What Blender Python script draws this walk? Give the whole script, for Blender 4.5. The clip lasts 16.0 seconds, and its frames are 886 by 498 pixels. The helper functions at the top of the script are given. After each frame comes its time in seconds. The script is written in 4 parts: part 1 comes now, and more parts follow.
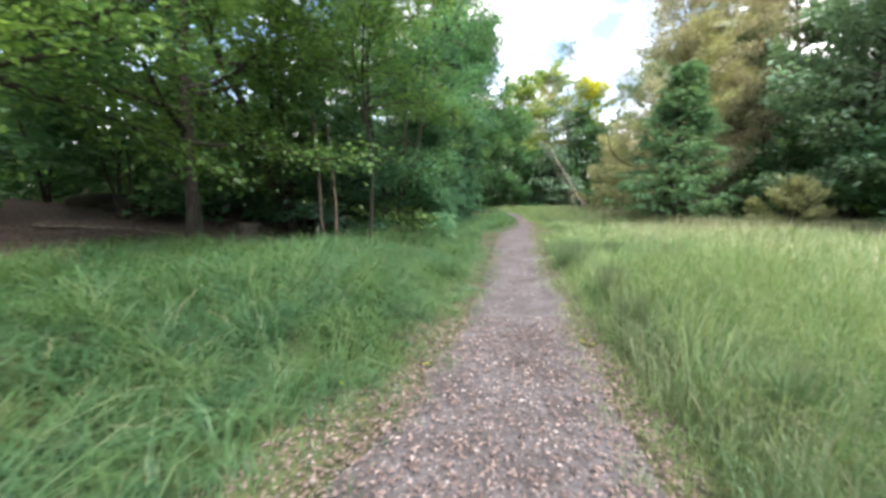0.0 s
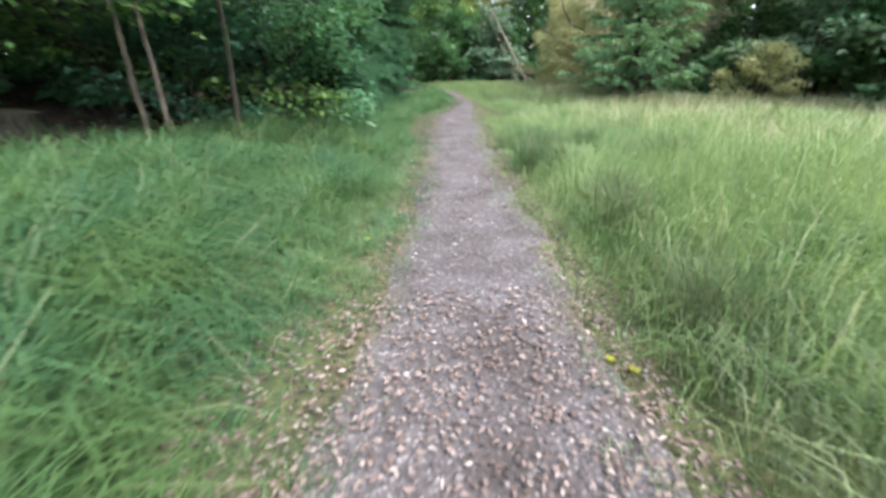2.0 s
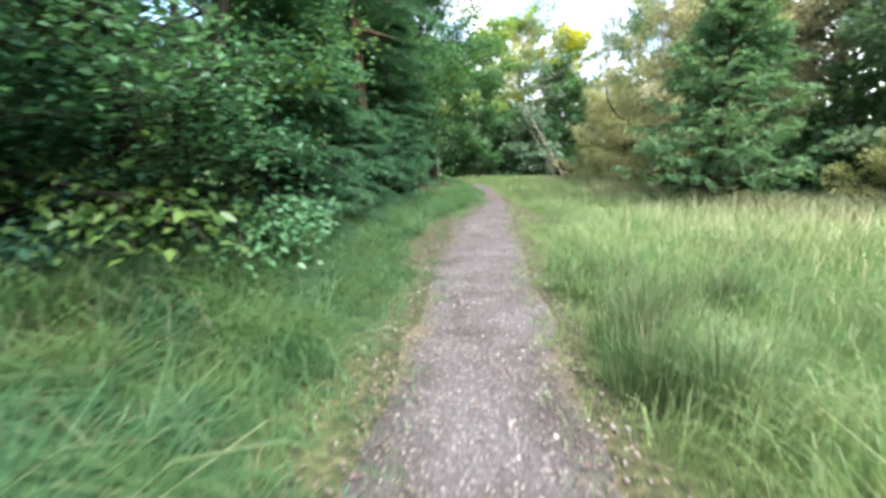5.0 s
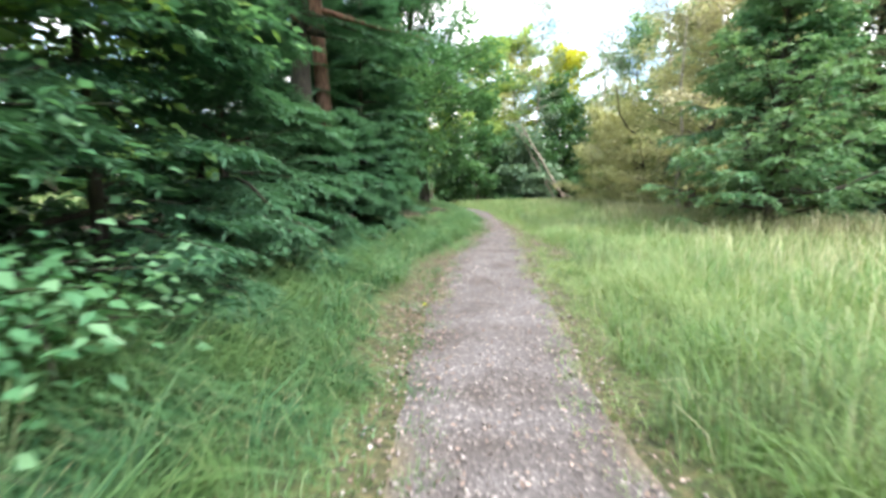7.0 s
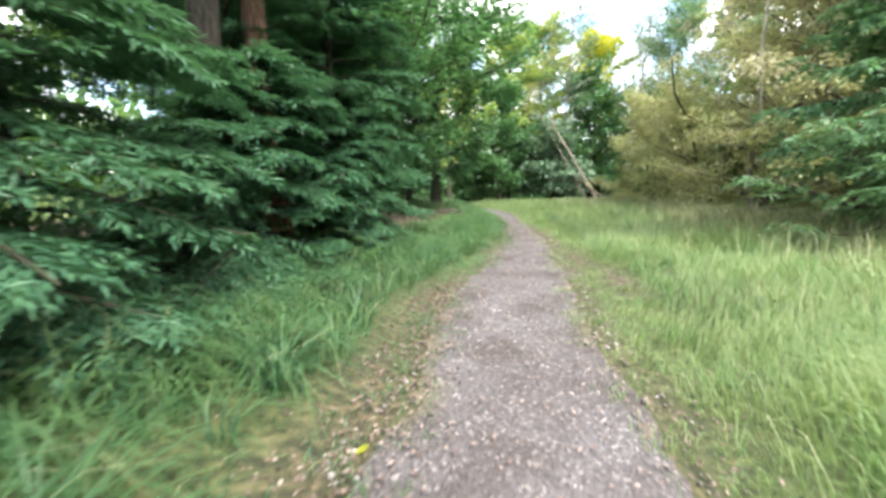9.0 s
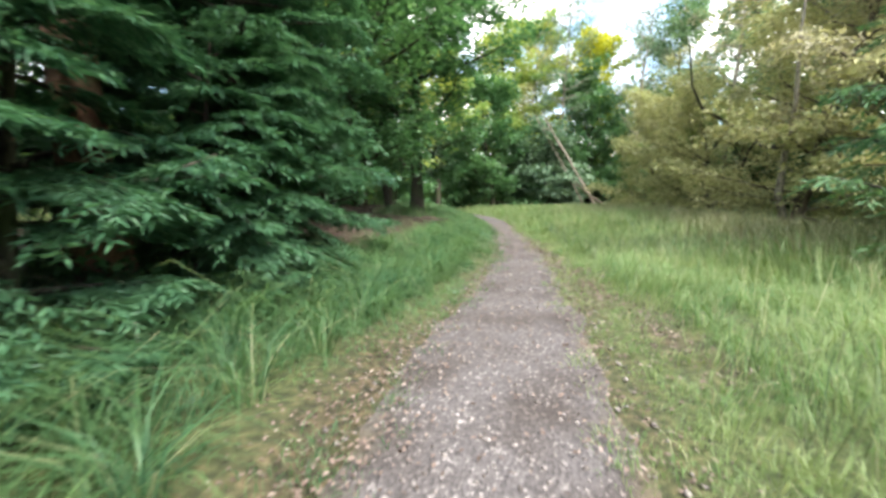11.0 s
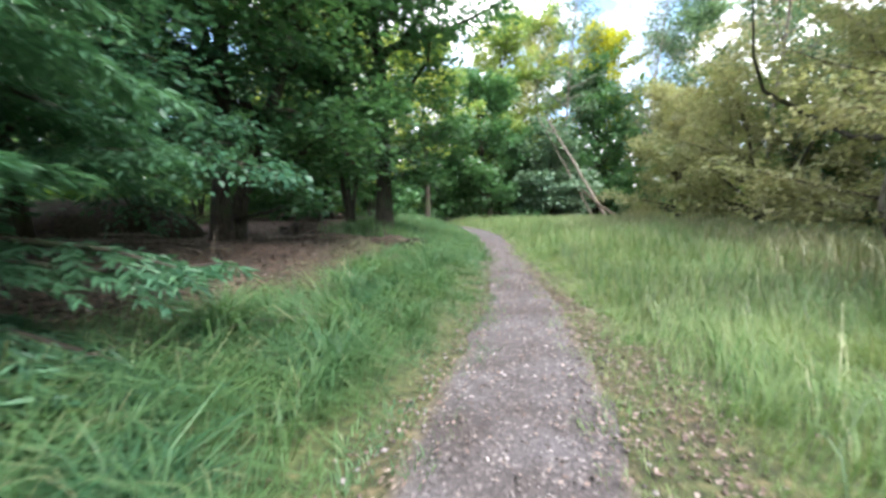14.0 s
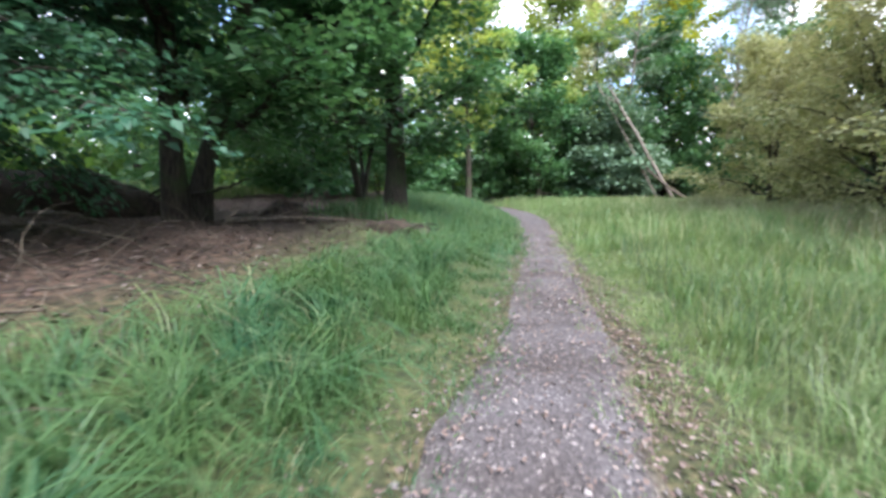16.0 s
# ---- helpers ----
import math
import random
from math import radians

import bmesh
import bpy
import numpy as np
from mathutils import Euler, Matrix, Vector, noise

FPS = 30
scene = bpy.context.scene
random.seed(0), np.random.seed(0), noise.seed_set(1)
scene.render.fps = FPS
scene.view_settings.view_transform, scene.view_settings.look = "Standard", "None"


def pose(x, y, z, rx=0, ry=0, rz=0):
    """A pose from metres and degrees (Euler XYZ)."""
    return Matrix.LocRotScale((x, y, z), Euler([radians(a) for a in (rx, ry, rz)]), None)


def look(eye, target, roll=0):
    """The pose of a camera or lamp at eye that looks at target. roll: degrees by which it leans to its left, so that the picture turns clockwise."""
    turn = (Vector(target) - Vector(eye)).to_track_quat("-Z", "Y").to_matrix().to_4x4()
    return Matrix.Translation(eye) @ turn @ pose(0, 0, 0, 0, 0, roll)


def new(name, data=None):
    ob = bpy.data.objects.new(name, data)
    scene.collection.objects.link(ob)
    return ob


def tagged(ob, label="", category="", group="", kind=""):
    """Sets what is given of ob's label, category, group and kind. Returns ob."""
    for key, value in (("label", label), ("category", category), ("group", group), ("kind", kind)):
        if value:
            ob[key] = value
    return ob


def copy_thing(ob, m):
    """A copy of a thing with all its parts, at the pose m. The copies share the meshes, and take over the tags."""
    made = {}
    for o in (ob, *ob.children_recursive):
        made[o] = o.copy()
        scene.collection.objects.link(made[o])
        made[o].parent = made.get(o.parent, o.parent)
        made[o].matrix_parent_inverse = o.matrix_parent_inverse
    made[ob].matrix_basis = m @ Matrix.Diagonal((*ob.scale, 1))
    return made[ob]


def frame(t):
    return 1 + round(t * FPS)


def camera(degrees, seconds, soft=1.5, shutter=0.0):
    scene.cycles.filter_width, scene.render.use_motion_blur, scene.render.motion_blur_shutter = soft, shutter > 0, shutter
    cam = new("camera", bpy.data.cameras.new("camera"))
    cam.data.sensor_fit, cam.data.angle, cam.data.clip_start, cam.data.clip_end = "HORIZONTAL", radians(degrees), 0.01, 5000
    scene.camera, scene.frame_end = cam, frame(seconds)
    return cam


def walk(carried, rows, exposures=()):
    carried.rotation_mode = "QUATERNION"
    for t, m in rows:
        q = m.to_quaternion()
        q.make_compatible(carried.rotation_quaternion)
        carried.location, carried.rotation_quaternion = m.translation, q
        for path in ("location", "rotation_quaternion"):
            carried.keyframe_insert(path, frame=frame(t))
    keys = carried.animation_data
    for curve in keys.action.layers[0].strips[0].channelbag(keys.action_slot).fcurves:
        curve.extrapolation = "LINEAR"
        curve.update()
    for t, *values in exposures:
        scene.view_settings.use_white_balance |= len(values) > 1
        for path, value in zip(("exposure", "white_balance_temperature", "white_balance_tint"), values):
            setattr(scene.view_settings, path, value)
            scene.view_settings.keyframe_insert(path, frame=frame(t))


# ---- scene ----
cam = camera(92.2, 16.0, soft=3.2, shutter=0.6)
METRES, EYE, TILT, LEAN, TURN = 21.0, 1.65, -7.2, 0.0, 0.0
ROWS = [
    (0.0, 0.0, 0.0, 0.0, 0.0, 0.0, 0.0),
    (0.5, 0.0068, 0.0327, 0.0037, 0.51, -2.41, 0.07),
    (1.0, 0.0097, 0.0666, 0.0066, -1.34, -6.41, 0.44),
    (1.5, 0.0143, 0.1009, 0.0078, -4.73, -11.64, 0.86),
    (2.0, 0.0161, 0.1332, 0.0106, -8.48, -15.66, 1.02),
    (2.5, 0.0227, 0.1656, 0.0121, -10.86, -18.99, 0.96),
    (3.0, 0.029, 0.1998, 0.0138, -11.52, -20.31, 0.81),
    (3.5, 0.0362, 0.2302, 0.0168, -8.67, -19.96, 0.67),
    (4.0, 0.0415, 0.2606, 0.024, -3.15, -13.92, 0.84),
    (4.5, 0.0455, 0.2916, 0.0304, -2.96, -7.87, 0.55),
    (5.0, 0.057, 0.3229, 0.0347, -4.01, -4.04, 0.44),
    (7.5, 0.0745, 0.488, 0.0484, -4.67, -0.23, 1.51),
    (8.0, 0.081, 0.5238, 0.0516, -4.64, 0.36, 1.83),
    (8.5, 0.0885, 0.5634, 0.0553, -2.45, 0.25, 1.59),
    (9.0, 0.0968, 0.5969, 0.06, -1.57, -0.69, 1.1),
    (11.5, 0.1255, 0.7274, 0.0751, -3.04, 0.4, 0.64),
    (12.0, 0.1324, 0.7558, 0.0789, -4.82, 1.04, 0.95),
    (12.5, 0.1407, 0.7843, 0.0826, -4.81, 1.96, 1.13),
    (13.0, 0.1458, 0.813, 0.0865, -4.87, 2.38, 1.28),
    (13.5, 0.153, 0.8412, 0.0905, -3.79, 2.4, 1.31),
    (14.0, 0.1577, 0.8697, 0.0944, -2.24, 1.2, 0.99),
    (14.5, 0.1641, 0.8953, 0.0965, -1.81, 0.62, 0.57),
    (15.0, 0.1731, 0.9214, 0.0987, 0.33, -0.36, -0.03),
    (15.5, 0.1804, 0.9465, 0.1013, 2.1, -0.91, -0.43),
    (16.0, 0.1877, 0.9726, 0.1039, 4.48, -1.48, -0.56),
]
walk(cam, [(t, pose(0, 0, EYE, TILT, LEAN, TURN) @ pose(METRES * x, METRES * y, METRES * z, 90 + pitch, roll, yaw)) for t, x, y, z, yaw, pitch, roll in ROWS], [(0.0, 1.76, 6350, 15), (2.0, 1.86, 6050, 14), (3.0, 1.88, 6000, 13), (3.6, 1.78, 6200, 13), (4.2, 1.9, 6250, 13), (5.0, 2.08, 6250, 11), (8.0, 2.22, 6450, 10), (9.0, 2.22, 6500, 10), (11.5, 2.0, 6600, 9), (13.5, 2.02, 6250, 12), (16.0, 1.92, 5850, 17)])

# ---- sky and sun ----
world = bpy.data.worlds.new("sky")
scene.world = world
world.use_nodes = True
wn, wl = world.node_tree.nodes, world.node_tree.links
wn.clear()
SUN_ELEV, SUN_ROT = radians(54), radians(150)
sky = wn.new("ShaderNodeTexSky")
sky.sky_type, sky.sun_disc, sky.sun_elevation, sky.sun_rotation = "NISHITA", False, SUN_ELEV, SUN_ROT
sky_bg = wn.new("ShaderNodeBackground")
sky_bg.inputs["Strength"].default_value = 0.15
cloud_bg = wn.new("ShaderNodeBackground")
cloud_bg.inputs["Color"].default_value = (1.0, 0.985, 0.96, 1)
cloud_bg.inputs["Strength"].default_value = 1.3
w_co = wn.new("ShaderNodeTexCoord")
w_no = wn.new("ShaderNodeTexNoise")
w_no.inputs["Scale"].default_value, w_no.inputs["Detail"].default_value = 5.0, 6.0
w_ra = wn.new("ShaderNodeValToRGB")
w_ra.color_ramp.elements[0].position, w_ra.color_ramp.elements[1].position = 0.42, 0.58
w_mix, w_out = wn.new("ShaderNodeMixShader"), wn.new("ShaderNodeOutputWorld")
wl.new(w_co.outputs["Generated"], w_no.inputs["Vector"])
wl.new(w_no.outputs["Fac"], w_ra.inputs["Fac"])
wl.new(w_ra.outputs["Color"], w_mix.inputs["Fac"])
wl.new(sky.outputs["Color"], sky_bg.inputs["Color"])
wl.new(sky_bg.outputs["Background"], w_mix.inputs[1])
wl.new(cloud_bg.outputs["Background"], w_mix.inputs[2])
wl.new(w_mix.outputs["Shader"], w_out.inputs["Surface"])

sun_data = bpy.data.lights.new("sun", "SUN")
sun_data.energy, sun_data.angle, sun_data.color = 2.6, radians(22), (1.0, 0.95, 0.86)
sun = new("sun", sun_data)
sun.matrix_world = look((0, 0, 60), Vector((0, 0, 60)) - Vector((math.sin(SUN_ROT) * math.cos(SUN_ELEV), math.cos(SUN_ROT) * math.cos(SUN_ELEV), math.sin(SUN_ELEV))))

# ---- materials ----


def base_material(name):
    m = bpy.data.materials.new(name)
    m.use_nodes = True
    n = m.node_tree.nodes
    return m, n, m.node_tree.links, n["Principled BSDF"]


def ramp(n, stops):
    r = n.new("ShaderNodeValToRGB")
    e = r.color_ramp.elements
    while len(e) < len(stops):
        e.new(0.5)
    for k, (p, c) in zip(e, stops):
        k.position, k.color = p, (*c, 1)
    return r


def noise_node(n, links, scale, detail=4.0, stretch=None):
    geo = n.new("ShaderNodeNewGeometry")
    t = n.new("ShaderNodeTexNoise")
    t.inputs["Scale"].default_value, t.inputs["Detail"].default_value = scale, detail
    if stretch:
        mp = n.new("ShaderNodeMapping")
        mp.inputs["Scale"].default_value = stretch
        links.new(geo.outputs["Position"], mp.inputs["Vector"])
        links.new(mp.outputs["Vector"], t.inputs["Vector"])
    else:
        links.new(geo.outputs["Position"], t.inputs["Vector"])
    return t


def mixed(n, links, fac, a, b, mode="MIX"):
    x = n.new("ShaderNodeMixRGB")
    x.blend_type = mode
    for sock, v in zip(x.inputs, (fac, a, b)):
        if isinstance(v, (int, float)):
            sock.default_value = v
        elif isinstance(v, tuple):
            sock.default_value = (*v, 1)
        else:
            links.new(v, sock)
    return x.outputs["Color"]


def blade_material(name, stops, patch, patch_scale=0.8, through_light=0.35, rough=0.55):
    """Leaves and grass: colour by blade and by patch, some light coming through."""
    m, n, links, bsdf = base_material(name)
    geo = n.new("ShaderNodeNewGeometry")
    r = ramp(n, stops)
    links.new(geo.outputs["Random Per Island"], r.inputs["Fac"])
    big = noise_node(n, links, patch_scale, 3.0)
    pr = ramp(n, [(0.38, (0, 0, 0)), (0.64, (1, 1, 1))])
    links.new(big.outputs["Fac"], pr.inputs["Fac"])
    col = mixed(n, links, pr.outputs["Color"], r.outputs["Color"], mixed(n, links, 0.75, r.outputs["Color"], patch))
    links.new(col, bsdf.inputs["Base Color"])
    bsdf.inputs["Roughness"].default_value = rough
    bsdf.inputs["Specular IOR Level"].default_value = 0.5
    tr, mx = n.new("ShaderNodeBsdfTranslucent"), n.new("ShaderNodeMixShader")
    links.new(mixed(n, links, 0.5, col, mixed(n, links, 1.0, col, (1.25, 1.25, 0.55), "MULTIPLY")), tr.inputs["Color"])
    mx.inputs["Fac"].default_value = through_light
    links.new(bsdf.outputs["BSDF"], mx.inputs[1])
    links.new(tr.outputs["BSDF"], mx.inputs[2])
    links.new(mx.outputs["Shader"], n["Material Output"].inputs["Surface"])
    return m


def bark_material(name, dark, light, moss=None, stretch=(9, 9, 2)):
    m, n, links, bsdf = base_material(name)
    a = noise_node(n, links, 3.0, 8.0, stretch)
    r = ramp(n, [(0.35, dark), (0.62, light)])
    links.new(a.outputs["Fac"], r.inputs["Fac"])
    col = r.outputs["Color"]
    if moss:
        b = noise_node(n, links, 2.2, 5.0)
        br = ramp(n, [(0.5, (0, 0, 0)), (0.66, (1, 1, 1))])
        links.new(b.outputs["Fac"], br.inputs["Fac"])
        col = mixed(n, links, br.outputs["Color"], col, moss)
    links.new(col, bsdf.inputs["Base Color"])
    bsdf.inputs["Roughness"].default_value = 0.9
    bump = n.new("ShaderNodeBump")
    bump.inputs["Strength"].default_value, bump.inputs["Distance"].default_value = 0.8, 0.02
    links.new(a.outputs["Fac"], bump.inputs["Height"])
    links.new(bump.outputs["Normal"], bsdf.inputs["Normal"])
    return m


def soil_material():
    m, n, links, bsdf = base_material("woodland_soil")
    at = n.new("ShaderNodeAttribute")
    at.attribute_name = "litter"
    a = noise_node(n, links, 14.0, 8.0)
    litter = ramp(n, [(0.32, (0.016, 0.01, 0.007)), (0.5, (0.06, 0.037, 0.025)), (0.68, (0.16, 0.1, 0.07))])
    turf = ramp(n, [(0.3, (0.03, 0.04, 0.014)), (0.55, (0.075, 0.1, 0.03)), (0.75, (0.15, 0.14, 0.06))])
    links.new(a.outputs["Fac"], litter.inputs["Fac"])
    links.new(a.outputs["Fac"], turf.inputs["Fac"])
    col = mixed(n, links, at.outputs["Fac"], turf.outputs["Color"], litter.outputs["Color"])
    b = noise_node(n, links, 1.3, 4.0)
    col = mixed(n, links, 0.45, col, mixed(n, links, 1.0, col, b.outputs["Fac"], "MULTIPLY"))
    links.new(col, bsdf.inputs["Base Color"])
    bsdf.inputs["Roughness"].default_value = 0.95
    bump = n.new("ShaderNodeBump")
    bump.inputs["Strength"].default_value, bump.inputs["Distance"].default_value = 1.0, 0.04
    links.new(a.outputs["Fac"], bump.inputs["Height"])
    links.new(bump.outputs["Normal"], bsdf.inputs["Normal"])
    return m


def gravel_material():
    m, n, links, bsdf = base_material("trodden_gravel")
    geo = n.new("ShaderNodeNewGeometry")
    v = n.new("ShaderNodeTexVoronoi")
    v.inputs["Scale"].default_value = 55.0
    links.new(geo.outputs["Position"], v.inputs["Vector"])
    sep = n.new("ShaderNodeSeparateColor")
    links.new(v.outputs["Color"], sep.inputs["Color"])
    r = ramp(n, [(0.0, (0.074, 0.066, 0.069)), (0.5, (0.112, 0.1, 0.104)), (0.9, (0.15, 0.136, 0.14)), (1.0, (0.33, 0.3, 0.3))])
    links.new(sep.outputs["Red"], r.inputs["Fac"])
    big = noise_node(n, links, 1.6, 6.0)
    br = ramp(n, [(0.35, (0.55, 0.5, 0.46)), (0.62, (1.0, 1.0, 1.0))])
    links.new(big.outputs["Fac"], br.inputs["Fac"])
    fine = noise_node(n, links, 120.0, 3.0)
    col = mixed(n, links, 1.0, r.outputs["Color"], br.outputs["Color"], "MULTIPLY")
    col = mixed(n, links, 0.35, col, mixed(n, links, 1.0, col, fine.outputs["Fac"], "MULTIPLY"))
    at = n.new("ShaderNodeAttribute")
    at.attribute_name = "soil"
    crumb = noise_node(n, links, 22.0, 6.0)
    earth = ramp(n, [(0.3, (0.06, 0.05, 0.03)), (0.55, (0.13, 0.11, 0.065)), (0.72, (0.2, 0.17, 0.11))])
    links.new(crumb.outputs["Fac"], earth.inputs["Fac"])
    col = mixed(n, links, at.outputs["Fac"], col, earth.outputs["Color"])
    links.new(col, bsdf.inputs["Base Color"])
    bsdf.inputs["Roughness"].default_value = 0.9
    bump = n.new("ShaderNodeBump")
    bump.inputs["Strength"].default_value, bump.inputs["Distance"].default_value = 0.65, 0.01
    links.new(v.outputs["Distance"], bump.inputs["Height"])
    links.new(bump.outputs["Normal"], bsdf.inputs["Normal"])
    return m


SOIL, GRAVEL = soil_material(), gravel_material()
STONE = blade_material("path_stones", [(0, (0.0405, 0.0342, 0.0324)), (0.6, (0.18, 0.158, 0.155)), (1, (0.405, 0.369, 0.36))], (0.153, 0.131, 0.126), 1.5, 0.0, 0.85)
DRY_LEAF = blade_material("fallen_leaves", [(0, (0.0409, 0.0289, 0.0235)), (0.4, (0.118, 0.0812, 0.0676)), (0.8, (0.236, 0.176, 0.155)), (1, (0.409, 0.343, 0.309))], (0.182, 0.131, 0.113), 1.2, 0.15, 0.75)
# the fallen leaves at 0.55: canopy shade put into the litter's colour
SHADED_LEAF = blade_material("shaded_leaf_litter", [(0, (0.0225, 0.0159, 0.0129)), (0.4, (0.0649, 0.0447, 0.0372)), (0.8, (0.13, 0.0968, 0.0853)), (1, (0.225, 0.189, 0.17))], (0.1, 0.0721, 0.0622), 1.2, 0.15, 0.75)
LUSH = blade_material("lush_grass", [(0, (0.0298, 0.0978, 0.0505)), (0.5, (0.0595, 0.162, 0.0734)), (0.88, (0.128, 0.238, 0.11)), (1, (0.323, 0.323, 0.202))], (0.119, 0.204, 0.0643), 1.7, 0.45)
MEADOW = blade_material("meadow_grass", [(0, (0.0697, 0.152, 0.0493)), (0.5, (0.134, 0.25, 0.0823)), (0.85, (0.208, 0.318, 0.126)), (1, (0.437, 0.412, 0.274))], (0.259, 0.328, 0.143), 2.0, 0.4)
STRAW = blade_material("seeding_grass", [(0, (0.302, 0.354, 0.165)), (0.6, (0.444, 0.479, 0.258)), (1, (0.585, 0.594, 0.389))], (0.403, 0.389, 0.247), 0.5, 0.3)
WEED = blade_material("brown_weeds", [(0, (0.108, 0.137, 0.0614)), (0.6, (0.215, 0.205, 0.117)), (1, (0.359, 0.328, 0.218))], (0.179, 0.218, 0.0955), 0.8, 0.25)
RUSH = blade_material("dark_rushes", [(0, (0.0485, 0.114, 0.046)), (0.7, (0.0909, 0.167, 0.0656)), (1, (0.243, 0.214, 0.118))], (0.121, 0.148, 0.0788), 0.8, 0.2)
TUFT = blade_material("tufted_grass", [(0, (0.0469, 0.115, 0.0393)), (0.5, (0.0927, 0.194, 0.0654)), (0.9, (0.17, 0.274, 0.113)), (1, (0.341, 0.302, 0.218))], (0.146, 0.223, 0.0698), 1.3, 0.45)
BEECH = blade_material("beech_leaves", [(0, (0.035, 0.1, 0.05)), (0.55, (0.085, 0.19, 0.08)), (1, (0.2, 0.32, 0.1))], (0.18, 0.29, 0.06), 0.8, 0.56, 0.38)
DARK_LEAF = blade_material("dark_leaves", [(0, (0.0403, 0.115, 0.0517)), (0.6, (0.069, 0.178, 0.0747)), (1, (0.149, 0.276, 0.138))], (0.0978, 0.207, 0.0805), 0.4, 0.45, 0.4)
NEEDLE = blade_material("hemlock_needles", [(0, (0.0277, 0.0898, 0.0488)), (0.6, (0.0522, 0.147, 0.0759)), (1, (0.111, 0.233, 0.124))], (0.078, 0.18, 0.0925), 0.6, 0.4, 0.5)
SPRUCE = blade_material("spruce_needles", [(0, (0.0533, 0.15, 0.0749)), (0.6, (0.0978, 0.225, 0.108)), (1, (0.178, 0.319, 0.159))], (0.16, 0.263, 0.112), 0.7, 0.4, 0.5)
OLIVE = blade_material("olive_leaves", [(0, (0.207, 0.253, 0.107)), (0.55, (0.356, 0.382, 0.178)), (1, (0.549, 0.542, 0.302))], (0.416, 0.398, 0.214), 0.35, 0.45)
BROWNISH = blade_material("turning_birch_leaves", [(0, (0.227, 0.233, 0.143)), (0.6, (0.353, 0.342, 0.222)), (1, (0.504, 0.492, 0.343))], (0.391, 0.348, 0.243), 0.3, 0.5)
FRESH = blade_material("fresh_leaves", [(0, (0.104, 0.213, 0.0766)), (0.6, (0.195, 0.319, 0.107)), (1, (0.365, 0.449, 0.138))], (0.365, 0.402, 0.0919), 0.3, 0.5)
# beech leaves with the bluish skylight of the shade mixed into their colour
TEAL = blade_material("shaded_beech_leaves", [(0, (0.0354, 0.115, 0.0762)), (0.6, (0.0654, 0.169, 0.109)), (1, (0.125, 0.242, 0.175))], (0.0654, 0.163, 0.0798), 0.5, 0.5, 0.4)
SHRUB_LEAF = blade_material("shrub_leaves", [(0, (0.0644, 0.189, 0.104)), (0.6, (0.119, 0.277, 0.149)), (1, (0.228, 0.396, 0.238))], (0.119, 0.268, 0.109), 0.5, 0.5, 0.4)
WOOD_LEAF = blade_material("woodland_leaves", [(0, (0.0858, 0.172, 0.099)), (0.6, (0.152, 0.264, 0.152)), (1, (0.264, 0.396, 0.251))], (0.185, 0.264, 0.145), 0.4, 0.45, 0.45)
YELLOW = blade_material("yellowing_leaves", [(0, (0.25, 0.3, 0.03)), (0.6, (0.46, 0.46, 0.035)), (1, (0.65, 0.58, 0.05))], (0.2, 0.27, 0.03), 0.35, 0.45)
GREYGREEN = blade_material("grey_green_leaves", [(0, (0.078, 0.156, 0.104)), (0.6, (0.143, 0.247, 0.169)), (1, (0.26, 0.377, 0.26))], (0.13, 0.208, 0.117), 0.4, 0.3)
BARK = bark_material("dark_bark", (0.014, 0.011, 0.008), (0.055, 0.045, 0.033), (0.035, 0.048, 0.018))
RED_BARK = bark_material("reddish_bark", (0.07, 0.035, 0.022), (0.22, 0.12, 0.08))
PALE_BARK = bark_material("pale_bark", (0.12, 0.1, 0.08), (0.42, 0.38, 0.32))
GREY_BARK = bark_material("grey_bark", (0.09, 0.075, 0.06), (0.28, 0.24, 0.2))
DARK_EARTH = bark_material("dark_earth", (0.012, 0.009, 0.006), (0.055, 0.038, 0.026), (0.03, 0.034, 0.014), (5, 5, 5))
DEAD_WOOD = bark_material("dead_wood", (0.038, 0.03, 0.022), (0.14, 0.115, 0.085))

# ---- numbers of the plan: the trodden path ----
PATH_Y = (-8.0, 2.2, 4.0, 6.0, 8.5, 11.3, 14.4, 18.0, 22.2, 24.5, 28.0, 33.7, 38.0, 42.0, 46.0, 52.0)
PATH_L = (-2.6, -0.8, -0.02, 0.48, 0.85, 1.32, 1.70, 2.28, 3.72, 4.35, 4.78, 5.30, 5.35, 4.6, 2.6, -2.0)
PATH_R = (-0.4, 1.2, 1.54, 1.80, 2.16, 2.62, 3.16, 3.84, 4.80, 5.10, 5.50, 6.25, 6.45, 6.0, 4.6, 1.0)


def smooth(t):
    t = np.clip(t, 0, 1)
    return t * t * (3 - 2 * t)


def edges(y):
    fine = np.linspace(-8, 52, 121)
    out = []
    for table in (PATH_L, PATH_R):
        v = np.interp(fine, PATH_Y, table)
        v = np.convolve(np.pad(v, 4, mode="edge"), np.ones(9) / 9, "valid")
        out.append(np.interp(y, fine, v) + 0.045 * np.sin(2.3 * np.asarray(y) + 2 * len(out)) * np.sin(0.71 * np.asarray(y)) + 0.025 * np.sin(5.9 * np.asarray(y) + len(out)) * np.sin(1.37 * np.asarray(y)))
    return out


